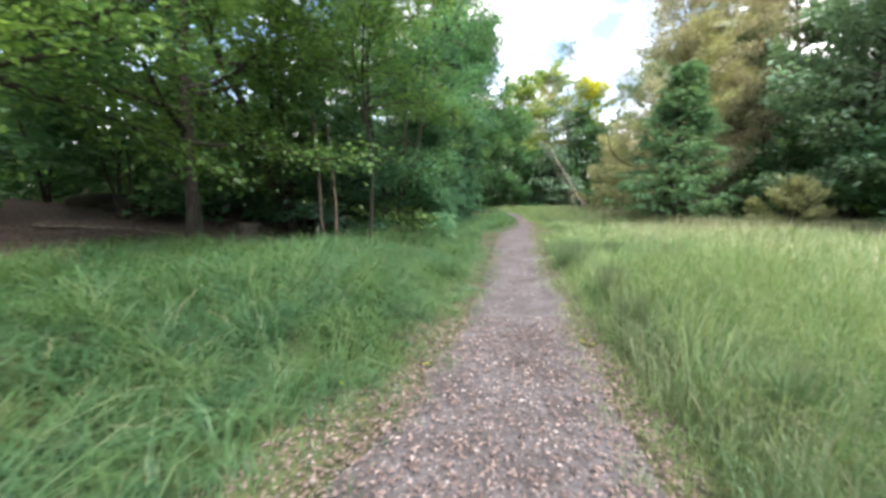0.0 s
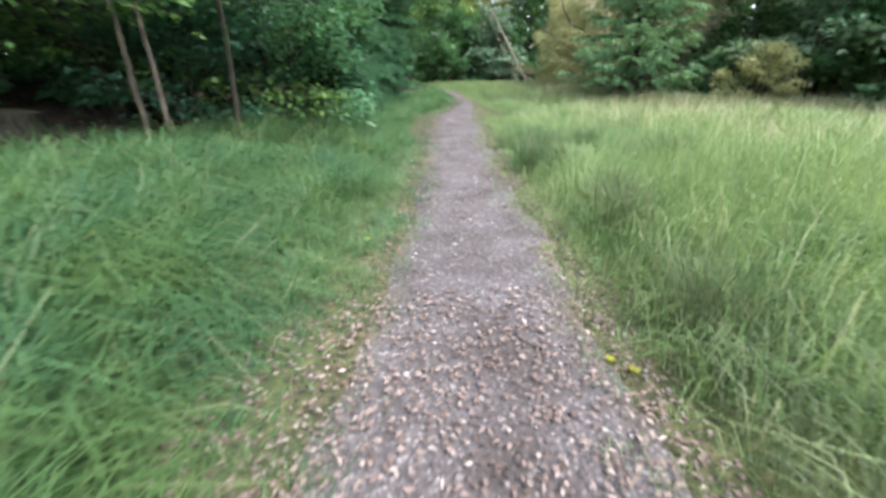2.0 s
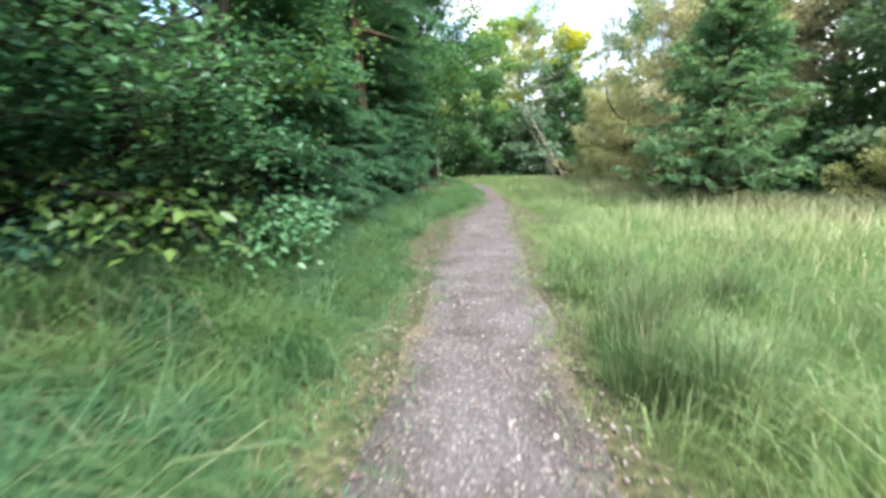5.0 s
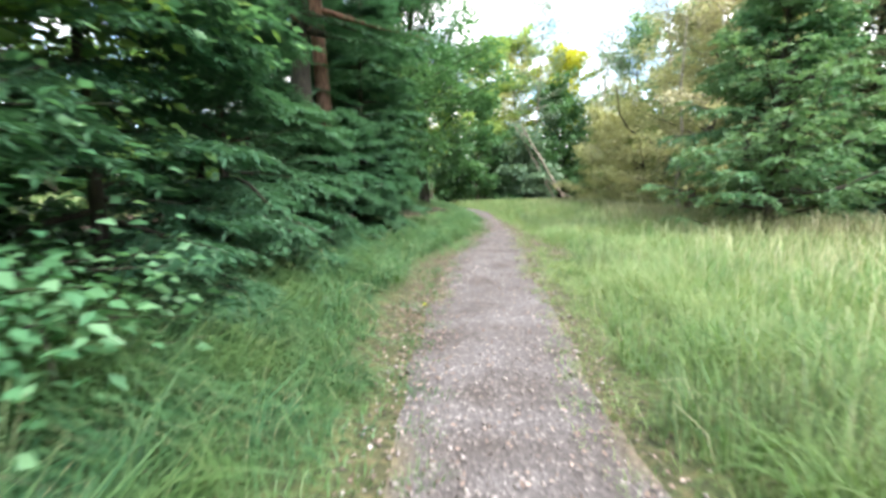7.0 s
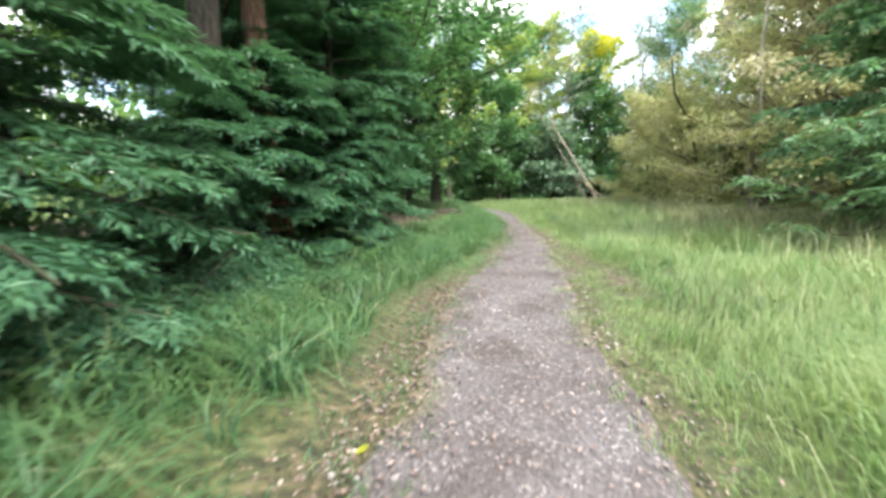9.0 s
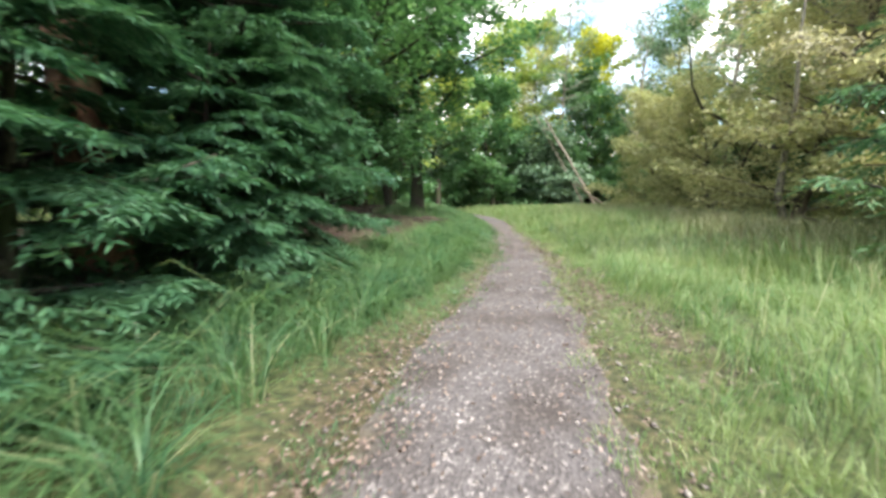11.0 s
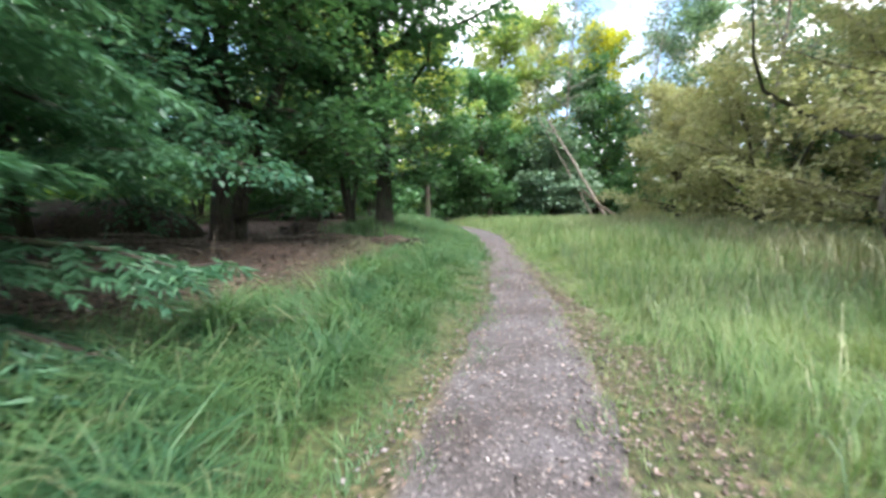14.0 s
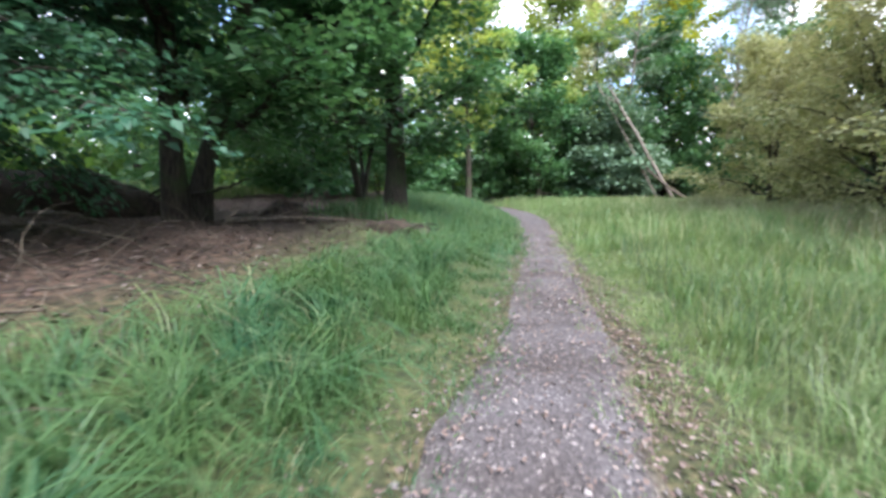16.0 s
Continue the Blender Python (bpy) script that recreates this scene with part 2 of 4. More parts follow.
def bare(y, u):
    """How bare the ground is, u metres to the right of the path: a leafy strip that runs into the path."""
    mid = np.interp(y, (16.5, 18.0, 20.0, 21.2, 23.0, 25.5), (1.0, 0.8, 0.46, 0.4, 0.26, 0.05))
    patchy = 0.62 + 0.38 * np.sin(4.1 * y + 3 * u) * np.sin(1.7 * y + 1.3)
    return patchy * np.exp(-((u - mid) / (0.17 + 0.05 * np.sin(2.9 * y))) ** 2) * smooth((y - 17.2) / 1.0) * (1 - smooth((y - 24.5) / 2))


def waves(x, y, scale, seed):
    """Cheap smooth noise, about -1 to 1."""
    g = np.random.default_rng(seed)
    s = 0
    for k in range(6):
        a, p = g.uniform(0, 2 * np.pi), g.uniform(0, 2 * np.pi)
        f = scale * (0.6 + 0.4 * k)
        s = s + np.sin(f * (x * np.cos(a) + y * np.sin(a)) + p) / (1 + 0.4 * k)
    return s / 2.4


def height(x, y):
    """The lie of the land: level path, a bank rising to the wood, a level meadow."""
    x, y = np.asarray(x, float), np.asarray(y, float)
    l, r = edges(y)
    u, v = l - x, x - r
    rise = 1 - 0.7 * smooth((y - 10) / 9)
    z = 0.6 * smooth(u / 3.2) + rise * (0.75 * smooth((u - 3.2) / 9) + 1.3 * smooth((u - 9) / 14)) + 0.12 * smooth(v / 4)
    z = z + 0.05 * waves(x, y, 1.1, 5) * smooth(np.maximum(u, v) / 1.0) + 0.1 * waves(x, y, 0.35, 6) * smooth((np.maximum(u, v) - 1) / 4)
    far = smooth((np.hypot(x - 4, y - 20) - 45) / 60)
    return z * (1 - far) + 0.5 * far


# ---- mesh helpers ----


def raw_mesh(name, verts, tris, quads, material):
    me = bpy.data.meshes.new(name)
    verts = np.asarray(verts, np.float32)
    tris, quads = np.asarray(tris, np.int32).reshape(-1, 3), np.asarray(quads, np.int32).reshape(-1, 4)
    me.vertices.add(len(verts))
    me.vertices.foreach_set("co", verts.ravel())
    loops = np.concatenate([tris.ravel(), quads.ravel()])
    me.loops.add(len(loops))
    me.loops.foreach_set("vertex_index", loops)
    starts = np.concatenate([np.arange(len(tris)) * 3, len(tris) * 3 + np.arange(len(quads)) * 4])
    me.polygons.add(len(starts))
    me.polygons.foreach_set("loop_start", starts.astype(np.int32))
    me.materials.append(material)
    me.update(calc_edges=True)
    return me


def part(name, mesh, parent, label=""):
    ob = new(name, mesh)
    ob.parent = parent
    return tagged(ob, label)


def smooth_shade(me):
    me.polygons.foreach_set("use_smooth", np.ones(len(me.polygons), bool))
    return me


def tube(points, radii, sides=7, rough=0.0, g=None):
    """A tapered round limb along points: vertices and quads."""
    p = np.asarray(points, float)
    d = np.gradient(p, axis=0)
    d /= np.linalg.norm(d, axis=1)[:, None] + 1e-9
    ref = np.where(np.abs(d[:, 2:3]) > 0.9, np.array([[1.0, 0, 0]]), np.array([[0, 0, 1.0]]))
    a = np.cross(d, ref)
    a /= np.linalg.norm(a, axis=1)[:, None]
    b = np.cross(d, a)
    th = np.linspace(0, 2 * np.pi, sides, endpoint=False)
    rr = np.asarray(radii, float)[:, None] * np.ones((1, sides))
    if rough and g is not None:
        rr = rr * (1 + rough * g.normal(size=rr.shape))
    v = p[:, None] + rr[..., None] * (np.cos(th)[None, :, None] * a[:, None] + np.sin(th)[None, :, None] * b[:, None])
    n = len(p)
    i, j = np.meshgrid(np.arange(n - 1), np.arange(sides), indexing="ij")
    k = (j + 1) % sides
    q = np.stack([i * sides + j, i * sides + k, (i + 1) * sides + k, (i + 1) * sides + j], -1).reshape(-1, 4)
    return v.reshape(-1, 3), q


def joined(pieces):
    vs, qs, o = [], [], 0
    for v, q in pieces:
        vs.append(v)
        qs.append(q + o)
        o += len(v)
    return np.concatenate(vs), np.concatenate(qs)


def unit(v):
    return v / (np.linalg.norm(v, axis=-1, keepdims=True) + 1e-9)


def leaf_mesh(name, pos, along, normal, length, width, material):
    """Folded pointed leaves, two triangles each."""
    along = unit(along)
    side = unit(np.cross(along, normal))
    nn = np.cross(side, along)
    L, W = length[:, None], width[:, None]
    base, tip = pos, pos + along * L - nn * L * 0.12
    mid = pos + along * L * 0.45
    v = np.stack([base, mid - side * W / 2 + nn * W * 0.12, tip, mid + side * W / 2 + nn * W * 0.12], 1).reshape(-1, 3)
    o = np.arange(len(pos))[:, None] * 4
    t = np.concatenate([o + np.array([[0, 2, 1]]), o + np.array([[0, 3, 2]])])
    return raw_mesh(name, v, t, np.zeros((0, 4)), material)


def wander(g, start, heading, length, n, wiggle, lift):
    """A crooked line of n points; lift bends it up (or down)."""
    pts, d = [np.array(start, float)], unit(np.array(heading, float))
    for k in range(n - 1):
        d = unit(d + g.normal(size=3) * wiggle + np.array([0, 0, lift / n]))
        pts.append(pts[-1] + d * length / (n - 1))
    return np.array(pts)


def off_path(p, x, y, z0):
    """True where branches keep clear of the walked way: a metre from its edge low down, free high up."""
    px, py, pz = p[:, 0] + x, p[:, 1] + y, p[:, 2] + z0
    l, r = edges(py)
    room = 1.15 - 1.5 * smooth((pz - 2.4) / 2.2)
    return (px < l - room) | (px > r + room) | (pz > 4.2)


def tree(name, label, category, x, y, tall, girth, reach, low=0.2, limbs=12, pitch=(10, 50), subs=9, leaves=22, leaf=(0.11, 0.065),
         sub_len=0.8, droop=0.15, tilt=0.4, mat=None, bark=None, shape="round", lean=(0.0, 0.0), stems=1, seed=1, lift=0.3, twigs=True, flat=1.0, group="", facing=None, wiggle=0.16, clear=True, spread=0.3, puff=0.1):
    """A tree: tapered crooked trunk, limbs, and a crown of single leaves in sprays along the twigs."""
    g = np.random.default_rng(seed)
    z0 = float(height(x, y)) - 0.05
    root = tagged(new(name), label, category, group)
    root.location = (x, y, z0)
    bark = bark or BARK
    starts, heads, lens = [], [], []
    limb_tubes, twig_tubes = [], []
    for s in range(stems):
        ang = g.uniform(0, 6.28)
        off = np.array([math.cos(ang), math.sin(ang), 0]) * (0.0 if stems == 1 else girth * 2.2)
        head = np.array([lean[0], lean[1], 1.0]) + (0 if stems == 1 else off * 0.2 / (girth * 2.2))
        th = tall * (1.0 if s == 0 else g.uniform(0.65, 0.95))
        tr = wander(g, off * 0.6, head, th, 12, 0.03 if shape == "cone" else 0.06, 0.25)
        f = np.linspace(0, 1, 12)
        rad = girth * (1 - f) ** 0.8 * (1 + 0.5 * np.exp(-f * 26)) / (1 if stems == 1 else 1.25) + 0.008
        v, q = tube(tr, rad, 10, 0.05, g)
        part("trunk", smooth_shade(raw_mesh("trunk", v, [], q, bark)), root)
        count = limbs if stems == 1 else max(3, limbs // stems)
        for k in range(count):
            h = low + (0.97 - low) * (k + g.uniform(0, 0.9)) / count
            c = (h - low) / (1 - low)
            if shape == "cone":
                far = reach * (1 - c) ** 0.85 * g.uniform(0.75, 1.1) + 0.15
            else:
                far = reach * (0.45 + 0.55 * math.sin(math.pi * min(1, 0.25 + 0.75 * c))) * g.uniform(0.65, 1.15)
            base = np.array([np.interp(h, f, tr[:, i]) for i in range(3)])
            az = k * 2.399963 + g.uniform(-0.5, 0.5)
            if facing is not None and g.random() < 0.6:
                az = facing + g.uniform(-1.3, 1.3)
            p = radians(pitch[0] + (pitch[1] - pitch[0]) * c + g.uniform(-8, 8))
            line = wander(g, base, (math.cos(az) * math.cos(p), math.sin(az) * math.cos(p), math.sin(p)), far, 7, wiggle, lift)
            if clear:
                bad = np.nonzero(~off_path(line, x, y, z0))[0]
                if len(bad):
                    if bad[0] < 2:
                        continue
                    line = np.stack([np.interp(np.linspace(0, bad[0] - 1, 7), np.arange(7), line[:, i]) for i in range(3)], 1)
            r0 = min(float(np.interp(h, f, rad)) * 0.62, 0.012 + far * 0.022)
            limb_tubes.append((tube(line, np.linspace(r0, 0.006, 7), 6), r0))
            for j in range(subs):
                t = (j + g.uniform(0, 1)) / subs * 0.85 + 0.15
                at = np.array([np.interp(t, np.linspace(0, 1, 7), line[:, i]) for i in range(3)])
                d = unit(line[min(6, int(t * 6) + 1)] - line[max(0, int(t * 6) - 1)])
                sd = unit(np.cross(d, (0, 0, 1))) * (1 if j % 2 else -1)
                hd = unit(d * g.uniform(0.4, 1.0) + sd * g.uniform(0.5, 1.1) + np.array([0, 0, g.uniform(-0.25, 0.35)]) / flat)
                starts.append(at)
                heads.append(hd)
                lens.append(sub_len * g.uniform(0.55, 1.2) * (1.15 - 0.5 * t))
    S, H, Ln = np.array(starts), np.array(heads), np.array(lens)
    if clear:
        Ln = np.where(off_path(S + H * Ln[:, None], x, y, z0), Ln, 0.5 * Ln)
        ok = off_path(S, x, y, z0) & off_path(S + H * Ln[:, None] * 0.6, x, y, z0)
        S, H, Ln = S[ok], H[ok], Ln[ok]
    if twigs:
        for a, h, l in zip(S, H, Ln):
            e = a + h * l - np.array([0, 0, droop * l])
            twig_tubes.append(tube([a, (a + e) / 2 + np.array([0, 0, droop * l * 0.25]), e], (0.009, 0.006, 0.003), 3))
    limb_tubes.sort(key=lambda e: -e[1])
    own = 10 if shape == "round" else 4
    for (v, q), r0 in limb_tubes[:own]:
        part("limb", smooth_shade(raw_mesh("limb", v, [], q, bark)), root)
    rest = [e[0] for e in limb_tubes[own:]] + twig_tubes
    if rest:
        v, q = joined(rest)
        tagged(part("branchwork", raw_mesh("branchwork", v, [], q, bark), root), kind="stuff")
    n = len(S) * leaves
    i = np.repeat(np.arange(len(S)), leaves)
    t = g.uniform(0.05, 1.0, n)
    sign = np.where(g.random(n) < 0.5, -1.0, 1.0)
    side = unit(np.cross(H[i], np.array([0, 0, 1.0])))
    if shape == "cone":
        spread, puff = 0.0, 0.012
    pos = S[i] + H[i] * (t * Ln[i])[:, None]
    pos[:, 2] -= droop * t * t * Ln[i]
    pos += side * (sign * g.uniform(0, spread, n) * Ln[i])[:, None] + g.normal(size=(n, 3)) * puff * sub_len
    along = H[i] * 0.8 + side * sign[:, None] * 0.75 + g.normal(size=(n, 3)) * 0.25
    along[:, 2] -= droop
    normal = np.array([0, 0, 1.0]) + g.normal(size=(n, 3)) * tilt
    size = g.uniform(0.65, 1.25, n)
    crown = part("crown", leaf_mesh("crown", pos, along, normal, leaf[0] * size, leaf[1] * size, mat), root)
    tagged(crown, kind="stuff")
    return root


# ---- ground and path ----


def ground_sheet():
    xs = np.concatenate([np.linspace(-900, -40, 14), np.linspace(-30, -9, 15), np.arange(-8, 14, 0.3), np.linspace(14.5, 34, 27), np.linspace(45, 900, 14)])
    ys = np.concatenate([np.linspace(-900, -20, 12), np.linspace(-14, -3, 12), np.arange(-2.5, 48, 0.34), np.linspace(49, 70, 15), np.linspace(85, 900, 14)])
    X, Y = np.meshgrid(xs, ys, indexing="ij")
    l, r = edges(Y)
    under = smooth((X - l) / 0.25) * smooth((r - X) / 0.25) * ((Y > -8) & (Y < 52))
    Z = height(X, Y) - 0.04 * under
    v = np.stack([X, Y, Z], -1).reshape(-1, 3)
    a, b = len(xs), len(ys)
    i, j = np.meshgrid(np.arange(a - 1), np.arange(b - 1), indexing="ij")
    q = np.stack([i * b + j, (i + 1) * b + j, (i + 1) * b + j + 1, i * b + j + 1], -1).reshape(-1, 4)
    me = smooth_shade(raw_mesh("ground", v, [], q, SOIL))
    u = (l - X).ravel()
    wood = smooth((u + 0.8 * waves(X, Y, 0.7, 9).ravel() - 3.2 - 2.8 * (1 - smooth((Y.ravel() - 7.0) / 2.5)) + 1.0 * smooth((Y.ravel() - 19.5) / 3)) / 1.2)
    wood = np.maximum(wood, smooth((Y.ravel() - 40) / 4))
    wood = np.maximum(wood, smooth((X.ravel() - 19.5) / 3))
    glade = smooth((u - 8.5) / 2.5) * smooth((Y.ravel() - 12) / 4) * (1 - smooth((Y.ravel() - 40) / 4))
    wood = wood * (1 - 0.9 * glade)
    rim = 0.55 * np.exp(-(np.minimum(np.abs(l - X), np.abs(X - r)).ravel() / 0.22) ** 2)
    strip = 0.9 * bare(Y, X - r).ravel()
    worn = 0.75 * smooth((Y - 12.5).ravel() / 1.5) * (1 - smooth((Y - 18).ravel() / 1.5)) * np.exp(-((l - X - 0.15).ravel() / 0.4) ** 2)
    rim = np.maximum(np.maximum(rim, strip), worn)
    at = me.attributes.new("litter", "FLOAT", "POINT")
    at.data.foreach_set("value", np.maximum(wood, rim).astype(np.float32))
    return tagged(new("ground", me), "brown woodland soil and turf of the meadow", "ground", kind="structure")


def path_strip():
    ys = np.arange(-8, 50, 0.12)
    l, r = edges(ys)
    k = np.linspace(0, 1, 13)
    g = np.random.default_rng(3)
    X = (l - 0.12)[:, None] * (1 - k) + (r + 0.12)[:, None] * k + g.normal(size=(len(ys), 13)) * (0.01 + 0.018 * (2 * k - 1) ** 6)
    Y = np.repeat(ys[:, None], 13, 1)
    Z = height(X, Y) + 0.012 - 0.05 * (2 * k - 1) ** 8 + 0.012 * waves(X, Y, 3.0, 8)
    v = np.stack([X, Y, Z], -1).reshape(-1, 3)
    i, j = np.meshgrid(np.arange(len(ys) - 1), np.arange(12), indexing="ij")
    q = np.stack([i * 13 + j, i * 13 + j + 1, (i + 1) * 13 + j + 1, (i + 1) * 13 + j], -1).reshape(-1, 4)
    me = smooth_shade(raw_mesh("path", v, [], q, GRAVEL))
    worn = np.abs(2 * k - 1)[None, :] + 0.22 * waves(X, Y, 2.6, 17) + 0.12 * waves(X, Y, 7.0, 18)
    at = me.attributes.new("soil", "FLOAT", "POINT")
    at.data.foreach_set("value", smooth((worn - 0.8) / 0.25).astype(np.float32).ravel())
    return tagged(new("path", me), "narrow trodden path of grey-mauve gravel", "path", kind="structure")


ground_sheet()
path_strip()

# ---- grass ----


def grass(name, label, x, y, tall, width, bend, material, lean_to=None, seed=1, category="grass", arch=False):
    """Curved blades narrowing to a point; arching ones have one joint more."""
    g = np.random.default_rng(seed)
    n = len(x)
    z = height(x, y) - 0.01
    a = g.uniform(0, 2 * np.pi, n)
    if lean_to is not None:
        a = lean_to
    d = np.stack([np.cos(a), np.sin(a), np.zeros(n)], -1)
    fa = a + np.pi / 2 + g.normal(size=n) * 0.5 if arch else g.uniform(0, 2 * np.pi, n)
    s = np.stack([np.cos(fa), np.sin(fa), np.zeros(n)], -1) * (width / 2)[:, None]
    base = np.stack([x, y, z], -1)
    up = np.array([0, 0, 1.0])
    H, B = tall[:, None], (bend * tall)[:, None]
    drop = np.minimum(bend, 1.3)[:, None]
    tip = base + up * H * (1 - (0.45 if arch else 0.28) * drop) + d * B
    o = np.arange(n)[:, None]
    if arch:
        low = base + up * H * 0.45 + d * B * 0.12
        high = base + up * H * (0.82 - 0.14 * drop) + d * B * 0.48
        v = np.stack([base - s * 0.8, base + s * 0.8, low - s, low + s, high - s * 0.75, high + s * 0.75, tip], 1).reshape(-1, 3)
        me = raw_mesh(name, v, o * 7 + np.array([[4, 5, 6]]), np.concatenate([o * 7 + np.array([[0, 1, 3, 2]]), o * 7 + np.array([[2, 3, 5, 4]])]), material)
    else:
        mid = base + up * H * 0.6 + d * B * 0.28
        v = np.stack([base - s, base + s, mid - s * 0.75, mid + s * 0.75, tip], 1).reshape(-1, 3)
        me = raw_mesh(name, v, o * 5 + np.array([[2, 3, 4]]), o * 5 + np.array([[0, 1, 3, 2]]), material)
    return tagged(new(name, me), label, category, kind="stuff")


def combed(x, y, out, share, seed):
    """The way blades lie: partly out of their tussock, partly as wind and rain have laid them in swirls."""
    flow = 3.0 * waves(x, y, 0.7, seed) + 1.2 * waves(x, y, 2.0, seed + 1)
    return np.arctan2((1 - share) * np.sin(out) + share * np.sin(flow), (1 - share) * np.cos(out) + share * np.cos(flow))


def scatter(g, count, y0, y1, u0, u1, side, power=1.0):
    """Places beside the path, u metres out from its edge."""
    y = g.uniform(y0, y1, count)
    u = u0 + (u1 - u0) * g.random(count) ** power
    l, r = edges(y)
    return (l - u if side < 0 else r + u), y, u


def tussocks(g, tufts, blades, y0, y1, u0, u1, side, radius, power=1.0):
    """Blades standing in tussocks: places, distance from the path, way out of the tussock, and the tussock's own size."""
    cx, cy, cu = scatter(g, tufts, y0, y1, u0, u1, side, power)
    i = np.repeat(np.arange(tufts), blades)
    n = len(i)
    a, d = g.uniform(0, 2 * np.pi, n), radius * np.sqrt(g.random(n)) * 1.3
    x, y = cx[i] + d * np.cos(a), cy[i] + d * np.sin(a)
    size = g.uniform(0.6, 1.35, tufts)[i]
    l, r = edges(y)
    return x, y, (l - x if side < 0 else x - r), a + g.normal(size=n) * 0.7, size


def left_grass():
    g = np.random.default_rng(11)
    x, y, u, a, size = tussocks(g, 2700, 34, -1.0, 30, -0.15, 3.4, -1, 0.12)
    worn = 0.45 * smooth((y - 12.5) / 1.5) * (1 - smooth((y - 18) / 1.5))
    keep = (u > -0.3) & (u + 0.6 * waves(x, y, 0.8, 21) < 3.2 - 1.35 * smooth((y - 19.5) / 3)) & (g.random(len(x)) < 0.05 + smooth((u - worn + 0.16 * waves(x, y, 2.5, 22)) / 0.5))
    x, y, u, a, size, worn = x[keep], y[keep], u[keep], a[keep], size[keep], worn[keep]
    n = len(x)
    tall = (0.09 + 0.33 * smooth((u - worn - 0.1) / 1.0)) * size * g.uniform(0.55, 1.3, n) * (1 - 0.4 * smooth((y - 19) / 3)) * (1 + 0.35 * waves(x, y, 1.6, 24))
    tall = tall * (1 - 0.3 * smooth((u - 1.9) / 1.4))
    grass("verge_grass", "long lush green grass lying in swirls on the bank", x, y, np.maximum(tall, 0.05), g.uniform(0.005, 0.011, n), g.uniform(0.5, 1.7, n), LUSH, combed(x, y, a, 0.5, 51), 1, "grass", True)
    x, y, u, a, size = tussocks(g, 1100, 28, -1.0, 10.0, 2.7, 6.4, -1, 0.17)
    keep = u + 0.7 * waves(x, y, 0.8, 28) < 6.0 - 3.2 * smooth((y - 7.0) / 2.5)
    x, y, a, size = x[keep], y[keep], a[keep], size[keep]
    grass("verge_grass", "long dark green grass spreading under the trees", x, y, 0.34 * size * g.uniform(0.55, 1.3, len(x)), g.uniform(0.006, 0.014, len(x)), g.uniform(0.4, 1.6, len(x)), LUSH, combed(x, y, a, 0.5, 53), 10, "grass", True)
    x, y, u, a, size = tussocks(g, 520, 30, -0.5, 27, 0.6, 2.9, -1, 0.07)
    keep = u < 2.9 - 1.2 * smooth((y - 19.5) / 3)
    x, y, a, size = x[keep], y[keep], a[keep], size[keep]
    grass("arching_grass", "long arching pale-edged grass blades in tussocks", x, y, 0.56 * size * g.uniform(0.6, 1.1, len(x)), g.uniform(0.006, 0.013, len(x)), g.uniform(0.9, 1.8, len(x)), LUSH, a, 8, "grass", True)
    x, y, u, a, size = tussocks(g, 90, 6, 9.0, 20.0, 1.5, 2.6, -1, 0.1)
    grass("dry_grass", "brownish dry grass arching out from under the branches", x, y, 0.6 * size * g.uniform(0.6, 1.1, len(x)), g.uniform(0.003, 0.006, len(x)), g.uniform(0.7, 1.7, len(x)), WEED, combed(x, y, a, 0.4, 57), 18, "grass", True)
    x, y, u = scatter(g, 22000, 28, 46, -0.05, 4.0, -1)
    grass("verge_grass", "long green grass beside the far stretch of path", x, y, (0.12 + 0.3 * smooth(u / 0.8)) * g.uniform(0.6, 1.3, len(x)), g.uniform(0.01, 0.02, len(x)), g.uniform(0.2, 1.0, len(x)), LUSH, None, 2)
    x, y, u = scatter(g, 16000, 13, 42, 9.0, 24.0, -1)
    grass("glade_grass", "light green grass of a glade beyond the trees", x, y, 0.35 * g.uniform(0.6, 1.3, len(x)), g.uniform(0.03, 0.06, len(x)), g.uniform(0.3, 1.0, len(x)), MEADOW, None, 19)


